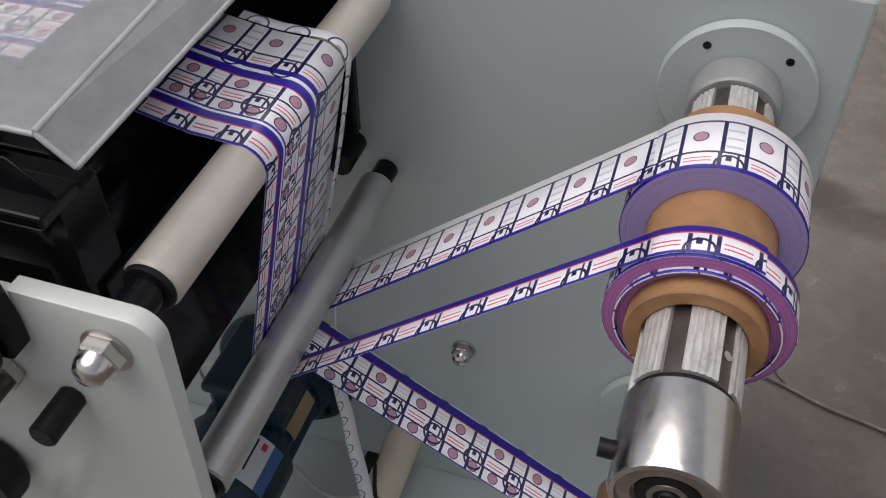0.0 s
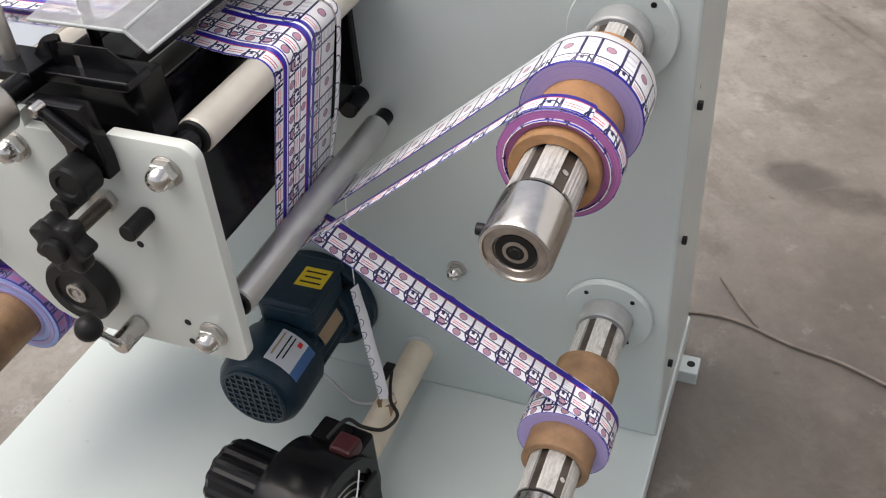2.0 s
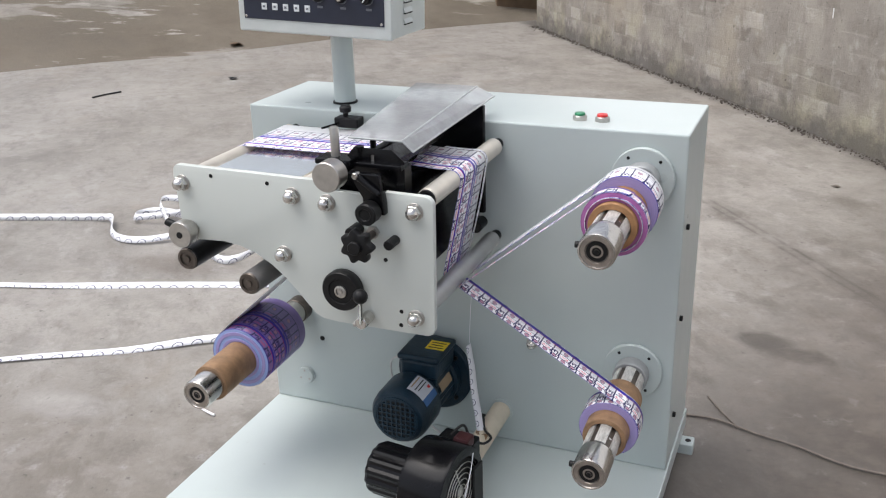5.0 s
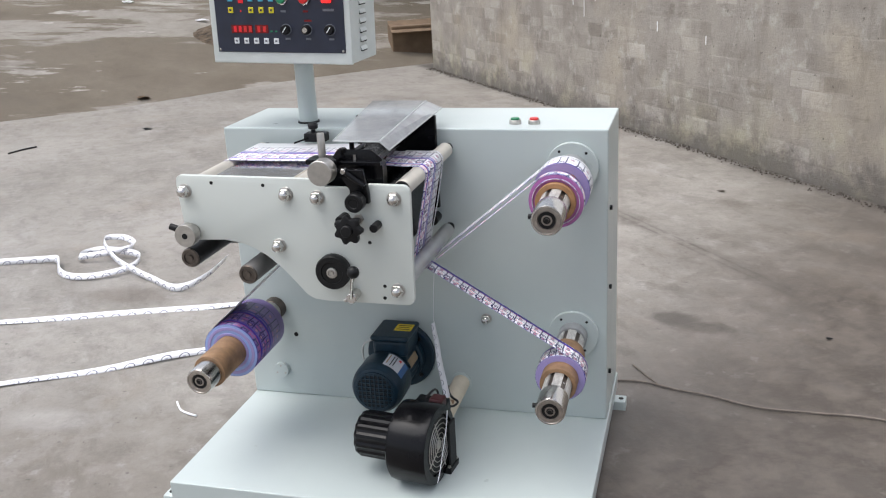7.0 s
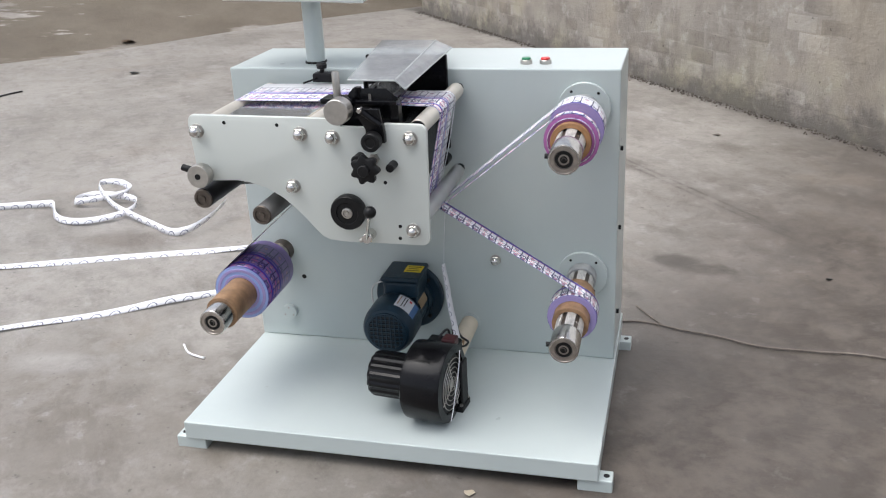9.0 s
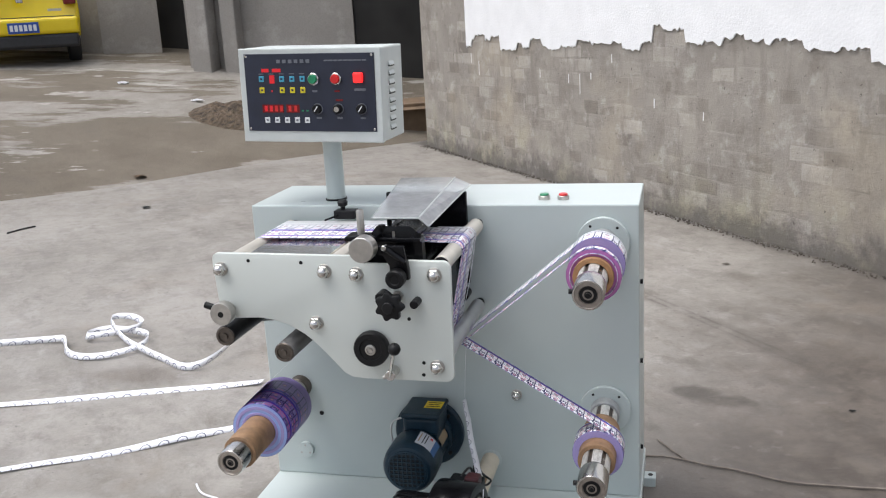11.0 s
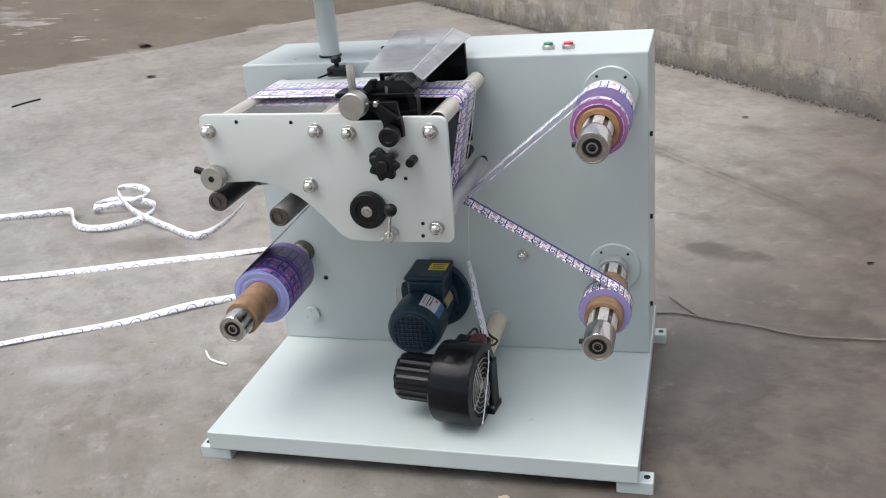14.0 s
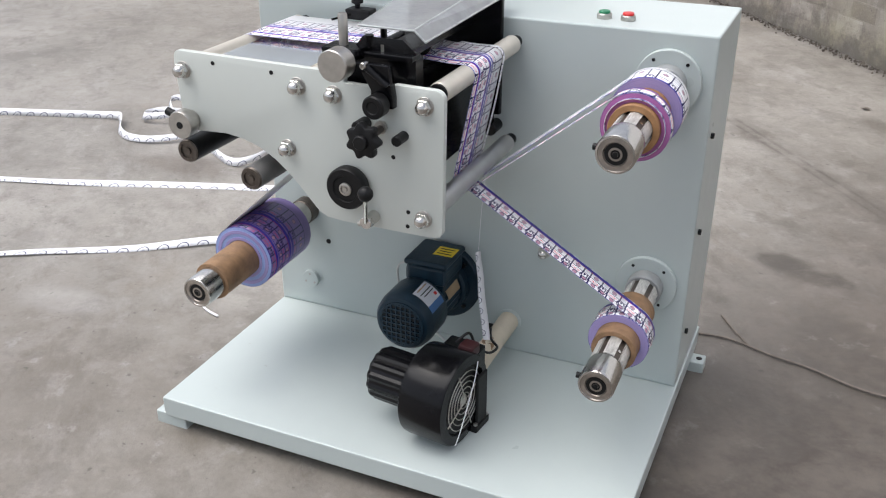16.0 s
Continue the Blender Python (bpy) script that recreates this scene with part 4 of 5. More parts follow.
reel("narrow_reel", UP, -0.2835, -0.2575, 0.0466, 0.0635, REELPINK, 0.0, "narrow printed label reel with pink wound edge")
tagged(part("reel_band", ribbon(wrap((0, 0), 0.0535, 0, 2 * math.pi, 60), -0.2885, -0.2836, 0.0, 0.0, 0.0012), PRINT), "printed paper tail round the cardboard core", "paper strip")
bpy.data.objects["reel_band"].location = (UP[0], 0, UP[1] + SAG * 0.25)
bpy.data.objects["reel_band"].rotation_euler = (SAG, 0, 0)
reel("wide_reel", UP, -0.198, -0.134, 0.0466, 0.0665, REELMAUVE, 0.0905, "wide printed label reel with mauve wound edge")
reel("middle_reel", LO, -0.255, -0.201, 0.0451, 0.0615, REELMAUVE, 0.0315, "printed label reel with lilac wound edge")
supply = reel("supply_roll", LEFT, NEAR, FAR + 0.02, 0.0431, 0.0760, REELBLUE, 0.0, "supply roll of printed paper with blue edge", 0.0, PRINTDARK)
part("edge_ring", pipe(0.060, 0.068, NEAR - 0.0015, NEAR + 0.001, ch=0.0003, seg=64), REELMAUVE, supply)
part("edge_band", pipe(0.0445, 0.051, NEAR - 0.0015, NEAR + 0.001, ch=0.0003, seg=64), REELMAUVE, supply)

# ---- the paper web ----
RT = 0.0200
TL = (-0.836, 0.852)
B1, B2 = (-0.839, 0.691), (-0.694, 0.656)
p0, p1, q0, q1 = tangent((U[0], U[1] - 0.001), RT, (L[0], L[1] - 0.006), 0.0190, True, True)
web = [(-0.505, 0.8735), (-0.45, 0.8738), (-0.40, 0.8742), (-0.36, 0.8750)] + wrap((U[0], U[1] - 0.001), RT, math.pi / 2, q0) + wrap((L[0], L[1] - 0.006), 0.0190, q1, 1.5 * math.pi)
tagged(part("printed_web", ribbon(web, NEAR, FAR - 0.0085, 0.0, drift=lambda x: 0.030 * max(0.0, min(1.0, (-0.345 - x) / 0.12))), PRINT), "printed paper web running over steel rollers", "paper")
# the slit-off white edge bows out beside the web
EDGE = waste_material("white_slit_edge", 0.62)
bow = [(-0.40, 0.8745), (-0.36, 0.8756)] + wrap((U[0], U[1] - 0.001), RT + 0.0012, math.pi / 2, q0)
end = wrap((L[0], L[1] - 0.006), 0.0190, q1, 1.5 * math.pi)
down = [(bow[-1][0] + (end[0][0] - bow[-1][0]) * k / 10 + 0.0035 * math.sin(math.pi * k / 10), bow[-1][1] + (end[0][1] - bow[-1][1]) * k / 10) for k in range(1, 10)]
tagged(part("edge_strip", ribbon(bow + down + end, FAR - 0.0072, FAR + 0.0040, 0.0, drift=lambda x: 0.030 * max(0.0, min(1.0, (-0.345 - x) / 0.12))), EDGE), "white slit edge strip running beside the printed web", "paper strip")
a, b, t0, t1 = tangent(LEFT, 0.0766, B2, 0.0243, True, True)
c, d, t2, t3 = tangent(B2, 0.0243, B1, 0.0243, True, False)
t1 = t1 % (2 * math.pi)
t2 = t2 % (2 * math.pi)
rise = [a] + wrap(B2, 0.0243, t1 - (2 * math.pi if t1 > t2 else 0), t2, 10) + wrap(B1, 0.0243, t3, t3 - math.radians(60), 8) + [(-0.8565, 0.80), (-0.8565, 0.852)]
feed = wrap(TL, RT, math.pi, math.pi / 2) + [(-0.70, 0.8720), (-0.50, 0.8732)]
tagged(part("feed_web", ribbon(feed, -0.235, -0.044, 0.0, 0.011), PRINT), "printed paper web lying over the steel guide table", "paper")
tagged(part("supply_web", ribbon(rise, NEAR, FAR, 0.0), LINER), "pale backing side of paper rising from the roll", "paper")


def strip(name, c, r, y0, y1, v0, over, label):
    lc, lr = (L[0], L[1] - 0.006), 0.0192
    s0, s1, e0, e1 = tangent(lc, lr, c, r, over, not over)
    if over:
        s0, s1, e0, e1 = tangent(lc, lr, c, r, True, False)
    start = wrap(lc, lr, -math.pi / 2, e0, 8) if over else [s0]
    n = 10
    line = [(s0[0] + (s1[0] - s0[0]) * i / n, s0[1] + (s1[1] - s0[1]) * i / n) for i in range(n + 1)]
    ob = part(name, ribbon(start[:-1] + line + wrap(c, r + 0.0004, e1, e1 - 1.2, 10), y0, y1, v0), PRINT)
    return tagged(ob, label, "paper strip", "slit paper strips")


strip("paper_strip", UP, 0.0640, -0.2835, -0.2575, 0.0, True, "narrow slit printed strip winding onto the upper shaft")
strip("paper_strip", UP, 0.0670, -0.198, -0.134, 0.0905, True, "wide slit printed strip winding onto the upper shaft")
strip("paper_strip", LO, 0.0620, -0.255, -0.201, 0.0315, True, "slit printed strip descending to the lower shaft")

# ---- electric motor on the panel ----


def motor():
    t = thing("electric_motor", "dark blue enamelled electric motor bolted to the panel", "motor", "", (-0.486, 0, 0.257))
    part("mounting_flange", lathe([(0.096, -0.001), (0.098, -0.003), (0.098, -0.018), (0.094, -0.022), (0.070, -0.024)], (0, 0, 0), "y", 56), MOTORBLUE, t)
    for a in (45, 135, 225, 315):
        part("flange_bolt", rod(0.006, -0.0215, -0.029, 0.084 * math.cos(radians(a)), 0.078 * math.sin(radians(a)), "y", 0.001, 6), BLACKMATT, t)
    part("front_bell", lathe([(0.066, -0.016), (0.072, -0.022), (0.072, -0.045), (0.066, -0.050)], (0, 0, 0), "y", 56), MOTORBLUE, t)
    bm = bmesh.new()
    n = 48
    rings = []
    for y in (-0.045, -0.150):
        rings.append([bm.verts.new(((0.0640 - 0.0035 * (i % 2)) * math.cos(2 * math.pi * i / n), y, (0.0640 - 0.0035 * (i % 2)) * math.sin(2 * math.pi * i / n))) for i in range(n)])
    for i in range(n):
        bm.faces.new((rings[0][i], rings[0][(i + 1) % n], rings[1][(i + 1) % n], rings[1][i]))
    part("stator_body", bm, MOTORBLUE, t)
    part("fan_cover", lathe([(0.0690, -0.146), (0.0712, -0.150), (0.0716, -0.214), (0.0690, -0.231), (0.0620, -0.242), (0.0540, -0.245)], (0, 0, 0), "y", 56), MOTORBLUE, t)
    # grid of cooling holes in the end
    grid = part("grille_back", lathe([(0.0525, -0.2448), (0.0525, -0.2454)], (0, 0, 0), "y", 48), BLACKMATT, t)
    for k in range(-4, 5):
        h = 0.0118 * k
        ln = math.sqrt(max(0.0, 0.0515 ** 2 - h * h))
        part("grille_bar", box(-ln, ln, -0.2480, -0.2453, h - 0.0017, h + 0.0017), MOTORBLUE, t)
        part("grille_bar", box(h - 0.0017, h + 0.0017, -0.2482, -0.2453, -ln, ln), MOTORBLUE, t)
    part("grille_rim", lathe([(0.0505, -0.2453), (0.0505, -0.2486), (0.0550, -0.2480), (0.0555, -0.2453)], (0, 0, 0), "y", 48), MOTORBLUE, t)
    tb = part("terminal_box", box(-0.038, 0.060, -0.140, -0.030, 0.050, 0.098, 0.010, seg=3), MOTORBLUE, t)
    part("terminal_lid", box(-0.042, 0.065, -0.146, -0.026, 0.096, 0.1115, 0.007, seg=3), MOTORBLUE, t)
    part("box_neck", box(-0.036, 0.055, -0.135, -0.03, 0.02, 0.054, 0.004), MOTORBLUE, t)
    lab = part("warning_label", box(0.012, 0.060, -0.100, -0.056, 0.1116, 0.1121), YELLOWLAB, t, "yellow sticker with dark lines")
    for k in range(3):
        part("label_bar", box(0.018 + 0.003 * (k % 2), 0.054 - 0.004 * (k % 2), -0.092 + 0.012 * k, -0.0885 + 0.012 * k, 0.1121, 0.1124), BLACKMATT, lab)
    # rating plates follow the round body

    def bent(bm, r, a0, a1, y0, y1, n=6):
        v = [[bm.verts.new((r * math.sin(radians(a0 + (a1 - a0) * i / n)), y, r * math.cos(radians(a0 + (a1 - a0) * i / n)))) for i in range(n + 1)] for y in (y0, y1)]
        for i in range(n):
            bm.faces.new((v[0][i], v[0][i + 1], v[1][i + 1], v[1][i]))
        return bm

    part("paper_label", bent(bmesh.new(), 0.0722, 14, 52, -0.158, -0.222), WHITELAB, t, "white paper label with blue foot")
    part("label_foot", bent(bmesh.new(), 0.0723, 52, 66, -0.158, -0.222), LABBLUE, t)
    part("label_line", bent(bmesh.new(), 0.0724, 18, 20.5, -0.163, -0.210), TAN, t)
    part("label_line", bent(bmesh.new(), 0.0724, 27, 29, -0.163, -0.214), BLACKMATT, t)
    part("label_line", bent(bmesh.new(), 0.0724, 33, 35, -0.163, -0.208), BLACKMATT, t)
    part("label_mark", bent(bmesh.new(), 0.0724, 40, 46, -0.164, -0.174), RED, t)
    part("rating_plate", bent(bmesh.new(), 0.0655, 50, 78, -0.060, -0.125), TAN, t, "tarnished metal rating plate")
    return t


motor()
tagged(part("motor_cable", wire([(-0.522, -0.08, 0.335), (-0.572, -0.08, 0.31), (-0.580, -0.06, 0.24), (-0.55, -0.05, 0.17), (-0.46, -0.08, 0.135), (-0.40, -0.10, 0.118), (-0.34, -0.09, 0.135), (-0.315, -0.07, 0.165)], 0.0028), CABLEWHITE), "thin white cable looping under the motor", "cable")

# ---- blower on the base ----


def blower():
    t = thing("suction_blower", "glossy black suction blower with wire finger guard", "blower", "", (-0.321, -0.368, 0.194))
    t.rotation_euler = (0, 0, radians(-7))
    part("scroll_housing", lathe([(0.094, -0.062), (0.099, -0.058), (0.1005, -0.050), (0.1005, 0.036), (0.098, 0.042), (0.078, 0.044), (0.074, 0.040), (0.070, 0.030)], (0, 0, 0), "x", 64), BLACK, t)
    part("inlet_well", lathe([(0.0735, 0.0385), (0.068, 0.028), (0.030, 0.024)], (0, 0, 0), "x", 48), BLACKMATT, t)
    bm = bmesh.new()
    n = 56
    rings = []
    for x, k in ((-0.062, 1.0), (-0.160, 1.0), (-0.168, 0.93)):
        rings.append([bm.verts.new((x, k * (0.056 + 0.003 * (1 if i % 4 < 2 else 0)) * math.cos(2 * math.pi * i / n), k * (0.056 + 0.003 * (1 if i % 4 < 2 else 0)) * math.sin(2 * math.pi * i / n))) for i in range(n)])
    for a, b in zip(rings, rings[1:]):
        for i in range(n):
            bm.faces.new((a[i], a[(i + 1) % n], b[(i + 1) % n], b[i]))
    bm.faces.new(rings[-1])
    part("ribbed_motor", bm, BLACK, t)
    for r in (0.018, 0.030, 0.042, 0.054, 0.066):
        ring = lathe([(r + 0.0012 * math.cos(a), 0.043 + 0.0012 * math.sin(a)) for a in (2 * math.pi * k / 6 for k in range(6))], (0, 0, 0), "x", 48, None, True)
        part("guard_ring", ring, DULLSTEEL, t)
    for a in (20, 110, 200, 290):
        part("guard_spoke", between(0.0014, (0.0445, 0.010 * math.cos(radians(a)), 0.010 * math.sin(radians(a))), (0.0445, 0.076 * math.cos(radians(a)), 0.076 * math.sin(radians(a)))), DULLSTEEL, t)
    part("fan_hub", lathe([(0.013, 0.024), (0.013, 0.041), (0.010, 0.043)], (0, 0, 0), "x", 24), DULLSTEEL, t)
    part("outlet_duct", box(-0.055, 0.030, 0.03, 0.115, -0.012, 0.070, 0.005), BLACK, t)
    br = part("mounting_bracket", box(0.0455, 0.053, 0.040, 0.082, -0.102, 0.035, 0.003), BLACKMATT, t)
    part("bracket_foot", box(0.022, 0.056, 0.030, 0.088, -0.1020, -0.084, 0.003), BLACKMATT, br)
    for dy in (0.036, 0.082):
        part("bracket_screw", lathe([(0.005, -0.085), (0.005, -0.080)], (0.050, dy, 0), "z", 6), DULLSTEEL, br)
    part("junction_lump", box(-0.004, 0.032, 0.050, 0.085, 0.068, 0.094, 0.005), MAROON, t, "dark maroon plastic junction block")
    part("housing_foot", box(-0.040, 0.026, -0.016, 0.045, -0.1018, -0.094, 0.002), BLACK, t)
    return t


blower()

# ---- cream suction tube with a torn mouth, the waste strip and its wires ----
tube = thing("suction_tube", "cream cardboard tube with a torn hole", "tube", "", (-0.316, 0, 0.176))
part("tube_wall", pipe(0.0215, 0.0245, -0.235, -0.002, seg=44), TUBE, tube)
hole = bmesh.new()
pts = [(-0.014, -0.150), (-0.004, -0.164), (0.010, -0.156), (0.019, -0.170), (0.017, -0.140), (0.006, -0.128), (-0.010, -0.130)]
hole.faces.new([hole.verts.new((x, y, math.sqrt(0.0262 ** 2 - x * x) - 0.0008)) for x, y in pts])
part("torn_mouth", hole, CARDOLD, tube, "ragged brown torn mouth")
part("tube_plug", rod(0.021, -0.226, -0.222, 0, 0, "y", 0.0005, 32), CARDOLD, tube)
part("end_ring", lathe([(0.0300, -0.0005), (0.0300, -0.004), (0.0255, -0.006)], (0, 0, 0), "y", 40), PAINT, tube)
tagged(part("waste_strip", strip3d([(-0.357, -0.113, 0.404), (-0.353, -0.115, 0.375), (-0.347, -0.118, 0.345), (-0.345, -0.119, 0.315), (-0.340, -0.122, 0.28), (-0.332, -0.128, 0.245), (-0.323, -0.138, 0.210), (-0.318, -0.144, 0.200)], 0.017, lambda k: (math.cos(0.35 + 0.9 * (1 - k)), math.sin(0.35 + 0.9 * (1 - k)), 0), 0.0, 0.0), TRIM), "white printed edge trim drawn into the tube", "paper strip")
tagged(part("edge_trim", strip3d([(-0.334, -0.126, 0.620), (-0.346, -0.122, 0.52), (-0.355, -0.114, 0.410)], 0.0018, lambda k: (0.3, 1, 0)), LINER), "thin paper edge trim falling from the roller", "paper strip")
tagged(part("blower_cable", wire([(-0.329, -0.300, 0.282), (-0.314, -0.265, 0.288), (-0.310, -0.235, 0.240), (-0.290, -0.210, 0.212), (-0.282, -0.175, 0.207), (-0.304, -0.150, 0.206), (-0.319, -0.120, 0.200), (-0.332, -0.085, 0.195), (-0.336, -0.070, 0.180)], 0.0030), RUBBER), "black cable from the blower over the tube", "cable")
tagged(part("cable_clip", box(-0.352, -0.334, -0.080, -0.062, 0.164, 0.196, 0.003), BLACKMATT), "small black cable connector beside the tube", "connector")
tagged(part("paper_thread", wire([(-0.269, -0.325, 0.264), (-0.267, -0.345, 0.236), (-0.266, -0.372, 0.208), (-0.267, -0.396, 0.178), (-0.266, -0.430, 0.150), (-0.267, -0.448, 0.134)], 0.0012, 6), LINER), "loose white paper thread caught on the guard", "paper strip")

# ---- control box ----


def control_box():
    t = thing("control_box", "grey metal control box with dark key panel", "control box", "", (-0.744, 0.055, 1.205))
    t.rotation_euler = (radians(0), radians(1.5), radians(-1.5))
    w, d, h = 0.392, 0.176, 0.242
    part("case", box(-w / 2, w / 2, -d / 2 + 0.004, d / 2, -h / 2, h / 2, 0.004), CASE, t)
    part("front_frame", box(-w / 2 - 0.002, w / 2 + 0.002, -d / 2 - 0.004, -d / 2 + 0.006, -h / 2 - 0.001, h / 2 + 0.001, 0.003), CASE, t)
    y = -d / 2 - 0.004
    face = part("key_panel", box(-0.181, 0.181, y - 0.0025, y, -0.093, 0.108, 0.001), NAVY, t, "dark navy key panel")
    f = y - 0.0026

    def flat(name, x0, x1, z0, z1, mat, lift=0.0008):
        return part(name, box(x0, x1, f - lift, f, z0, z1), mat, face)

    for sx, sz in ((-0.175, 0.102), (0.175, 0.102), (-0.175, -0.087), (0.175, -0.087)):
        part("panel_screw", rod(0.0032, f, f - 0.0015, sx, sz, "y", 0.0004, 14), STEEL, face)
    # title bars
    for k in range(6):
        flat("title_mark", -0.088 + 0.0165 * k, -0.078 + 0.0165 * k, 0.084, 0.093, INKWHITE)
    for k in range(9):
        flat("caption_bar", 0.045 + 0.0130 * k, 0.056 + 0.0130 * k, 0.088, 0.0915, INKWHITE)
    # status displays and keys
    flat("status_display", -0.132, -0.112, 0.061, 0.070, SEGRED)
    flat("status_display", -0.102, -0.078, 0.061, 0.070, SEGRED)
    for k in range(5):
        x = -0.134 + 0.029 * k
        if k == 1:
            flat("key_lit", x - 0.006, x + 0.008, 0.032, 0.053, SEGRED)
            flat("key_dot", x - 0.003, x + 0.001, 0.010, 0.014, SEGRED)
        else:
            a = part("key", box(x - 0.007, x + 0.007, f - 0.0022, f, 0.036, 0.051, 0.001), KEYBLUE, face)
            part("key_mark", box(x - 0.003, x + 0.003, f - 0.0026, f - 0.0021, 0.041, 0.046), NAVY, face)
            part("key", box(x - 0.007, x + 0.007, f - 0.0022, f, 0.007, 0.022, 0.001), KEYYELLOW, face)
            part("key_mark", box(x - 0.003, x + 0.003, f - 0.0026, f - 0.0021, 0.012, 0.017), NAVY, face)
        flat("key_caption", x - 0.008, x + 0.006, 0.0555, 0.0575, INKWHITE, 0.0004)
        x = -0.124 + 0.0285 * k
        part("key", box(x - 0.007, x + 0.007, f - 0.0022, f, -0.071, -0.056, 0.001), KEYWHITE, face)
        part("key_mark", box(x - 0.003, x + 0.003, f - 0.0026, f - 0.0021, -0.066, -0.061), INKWHITE, face)
    flat("counter_window", -0.137, -0.076, -0.044, -0.023, DARKRED)
    flat("counter_window", -0.068, -0.031, -0.044, -0.023, DARKRED)
    for k in range(4):
        x = -0.130 + 0.0145 * k
        flat("digit", x, x + 0.008, -0.041, -0.026, SEGRED if k < 2 else RED, 0.0012)
    for k in range(2):
        x = -0.062 + 0.0165 * k
        flat("digit", x, x + 0.008, -0.041, -0.026, RED, 0.0012)
    for k in range(2):
        flat("lamp_dot", -0.025 + 0.013 * k, -0.019 + 0.013 * k, -0.041, -0.037, GREEN)
    # push buttons
    for x, mat in ((0.014, GREEN), (0.076, RED)):
        part("button_ring", lathe([(0.0155, f), (0.0155, f - 0.006), (0.0135, f - 0.008), (0.0120, f - 0.008)], (x, 0, 0.043), "y", 30), STEEL, face)
        part("push_button", lathe([(0.0118, f - 0.006), (0.0118, f - 0.012), (0.0105, f - 0.014)], (x, 0, 0.043), "y", 30), mat, face)
        flat("button_caption", x - 0.006, x + 0.008, 0.009, 0.014, INKWHITE if mat is GREEN else DARKRED)
    part("pilot_lamp", box(0.125, 0.151, f - 0.012, f, 0.033, 0.059, 0.004), LAMPRED, face, "lit red pilot lamp")
    flat("button_caption", 0.125, 0.155, 0.012, 0.018, INKWHITE)
    flat("button_caption", 0.072, 0.092, -0.014, -0.009, DARKRED)
    # rotary knobs
    for x, mat in ((0.020, BLACKMATT), (0.078, BLACKMATT), (0.142, BLACKMATT)):
        part("dial_ring", lathe([(0.0145, f), (0.0145, f - 0.0012)], (x, 0, -0.034), "y", 30), INKWHITE, face)
        kn = part("rotary_knob", lathe([(0.0125, f), (0.0120, f - 0.012), (0.0100, f - 0.015)], (x, 0, -0.034), "y", 24), mat, face)
        if x == 0.078:
            part("knob_cap", lathe([(0.007, f - 0.0150), (0.007, f - 0.0160)], (x, 0, -0.034), "y", 20), STEEL, face)
        else:
            part("pointer", between(0.0014, (x - 0.004, f - 0.0155, -0.040), (x + 0.006, f - 0.0155, -0.026)), KEYWHITE, face)
        flat("knob_caption", x - 0.004, x + 0.010, -0.060, -0.055, INKWHITE)
    # louvres in the end
    for k in range(8):
        z = 0.080 - 0.0235 * k
        lv = box(w / 2, w / 2 + 0.0055, -0.030, 0.012, z - 0.009, z + 0.004, 0.002)
        for v in lv.verts:
            if v.co.z > z and v.co.x > w / 2 + 0.002:
                v.co.x = w / 2 + 0.001
        part("louvre", lv, CASE, t)
        part("louvre_slot", box(w / 2, w / 2 + 0.0045, -0.027, 0.009, z - 0.0115, z - 0.0085), BLACKMATT, t)
    part("socket", lathe([(0.034, -h / 2 - 0.001), (0.034, -h / 2 - 0.008), (0.029, -h / 2 - 0.014)], (-0.004, 0.05, 0), "z", 36), CASE, t)


control_box()

# ---- loose paper on the concrete ----


def flat_strip(points, width, label, lift=0.006):
    pts = [(x, y, z + lift + 0.012) for x, y, z in points]
    return tagged(part("waste_paper", strip3d(pts, width, lambda k: (0.35 * math.sin(7 * k), 1, 0.42 + 0.25 * math.sin(11 * k)), 0.0, 0.0), WASTE), label, "paper strip", "waste paper strips")


flat_strip([(-4.6, -1.75, 0.0), (-3.2, -0.83, 0.0), (-2.35, -0.25, 0.0), (-1.96, 0.005, 0.004), (-1.66, 0.175, 0.0), (-1.46, 0.305, 0.01), (-1.32, 0.415, 0.0), (-1.1, 0.62, 0.0)], 0.030, "long white printed waste strip lying on concrete")
flat_strip([(-4.9, -0.42, 0.0), (-3.4, 0.12, 0.0), (-2.6, 0.41, 0.0), (-2.25, 0.515, 0.002), (-1.9, 0.64, 0.0), (-1.6, 0.745, 0.0), (-1.40, 0.815, 0.006)], 0.034, "white printed waste strip ending on concrete")


def curl():
    pts = [(-4.6, 0.62, 0.0), (-3.6, 0.86, 0.0), (-2.9, 1.08, 0.0), (-2.62, 1.16, 0.004), (-2.53, 1.15, 0.012), (-2.44, 1.04, 0.0), (-2.34, 0.985, 0.0), (-2.22, 1.00, 0.004), (-2.12, 1.10, 0.01), (-2.13, 1.21, 0.02), (-2.24, 1.27, 0.02), (-2.40, 1.30, 0.012), (-2.46, 1.24, 0.010), (-2.42, 1.19, 0.016), (-2.28, 1.24, 0.03), (-2.22, 1.31, 0.04), (-2.32, 1.38, 0.05), (-2.38, 1.31, 0.06), (-2.22, 1.15, 0.030), (-2.06, 1.06, 0.01), (-1.94, 1.00, 0.0), (-1.80, 0.92, 0.0), (-1.72, 0.94, 0.012), (-1.68, 1.04, 0.03), (-1.67, 1.17, 0.05)]
    ob = part("waste_paper", strip3d(pts, 0.032, lambda k: (0.25 * math.sin(14 * k), 0.55, 0.75 + 0.3 * math.sin(16 * k)), 0.0, 0.0), WASTE)
    ob.location.z = 0.028
    return tagged(ob, "curled heap of printed waste strip on concrete", "paper strip", "waste paper strips")


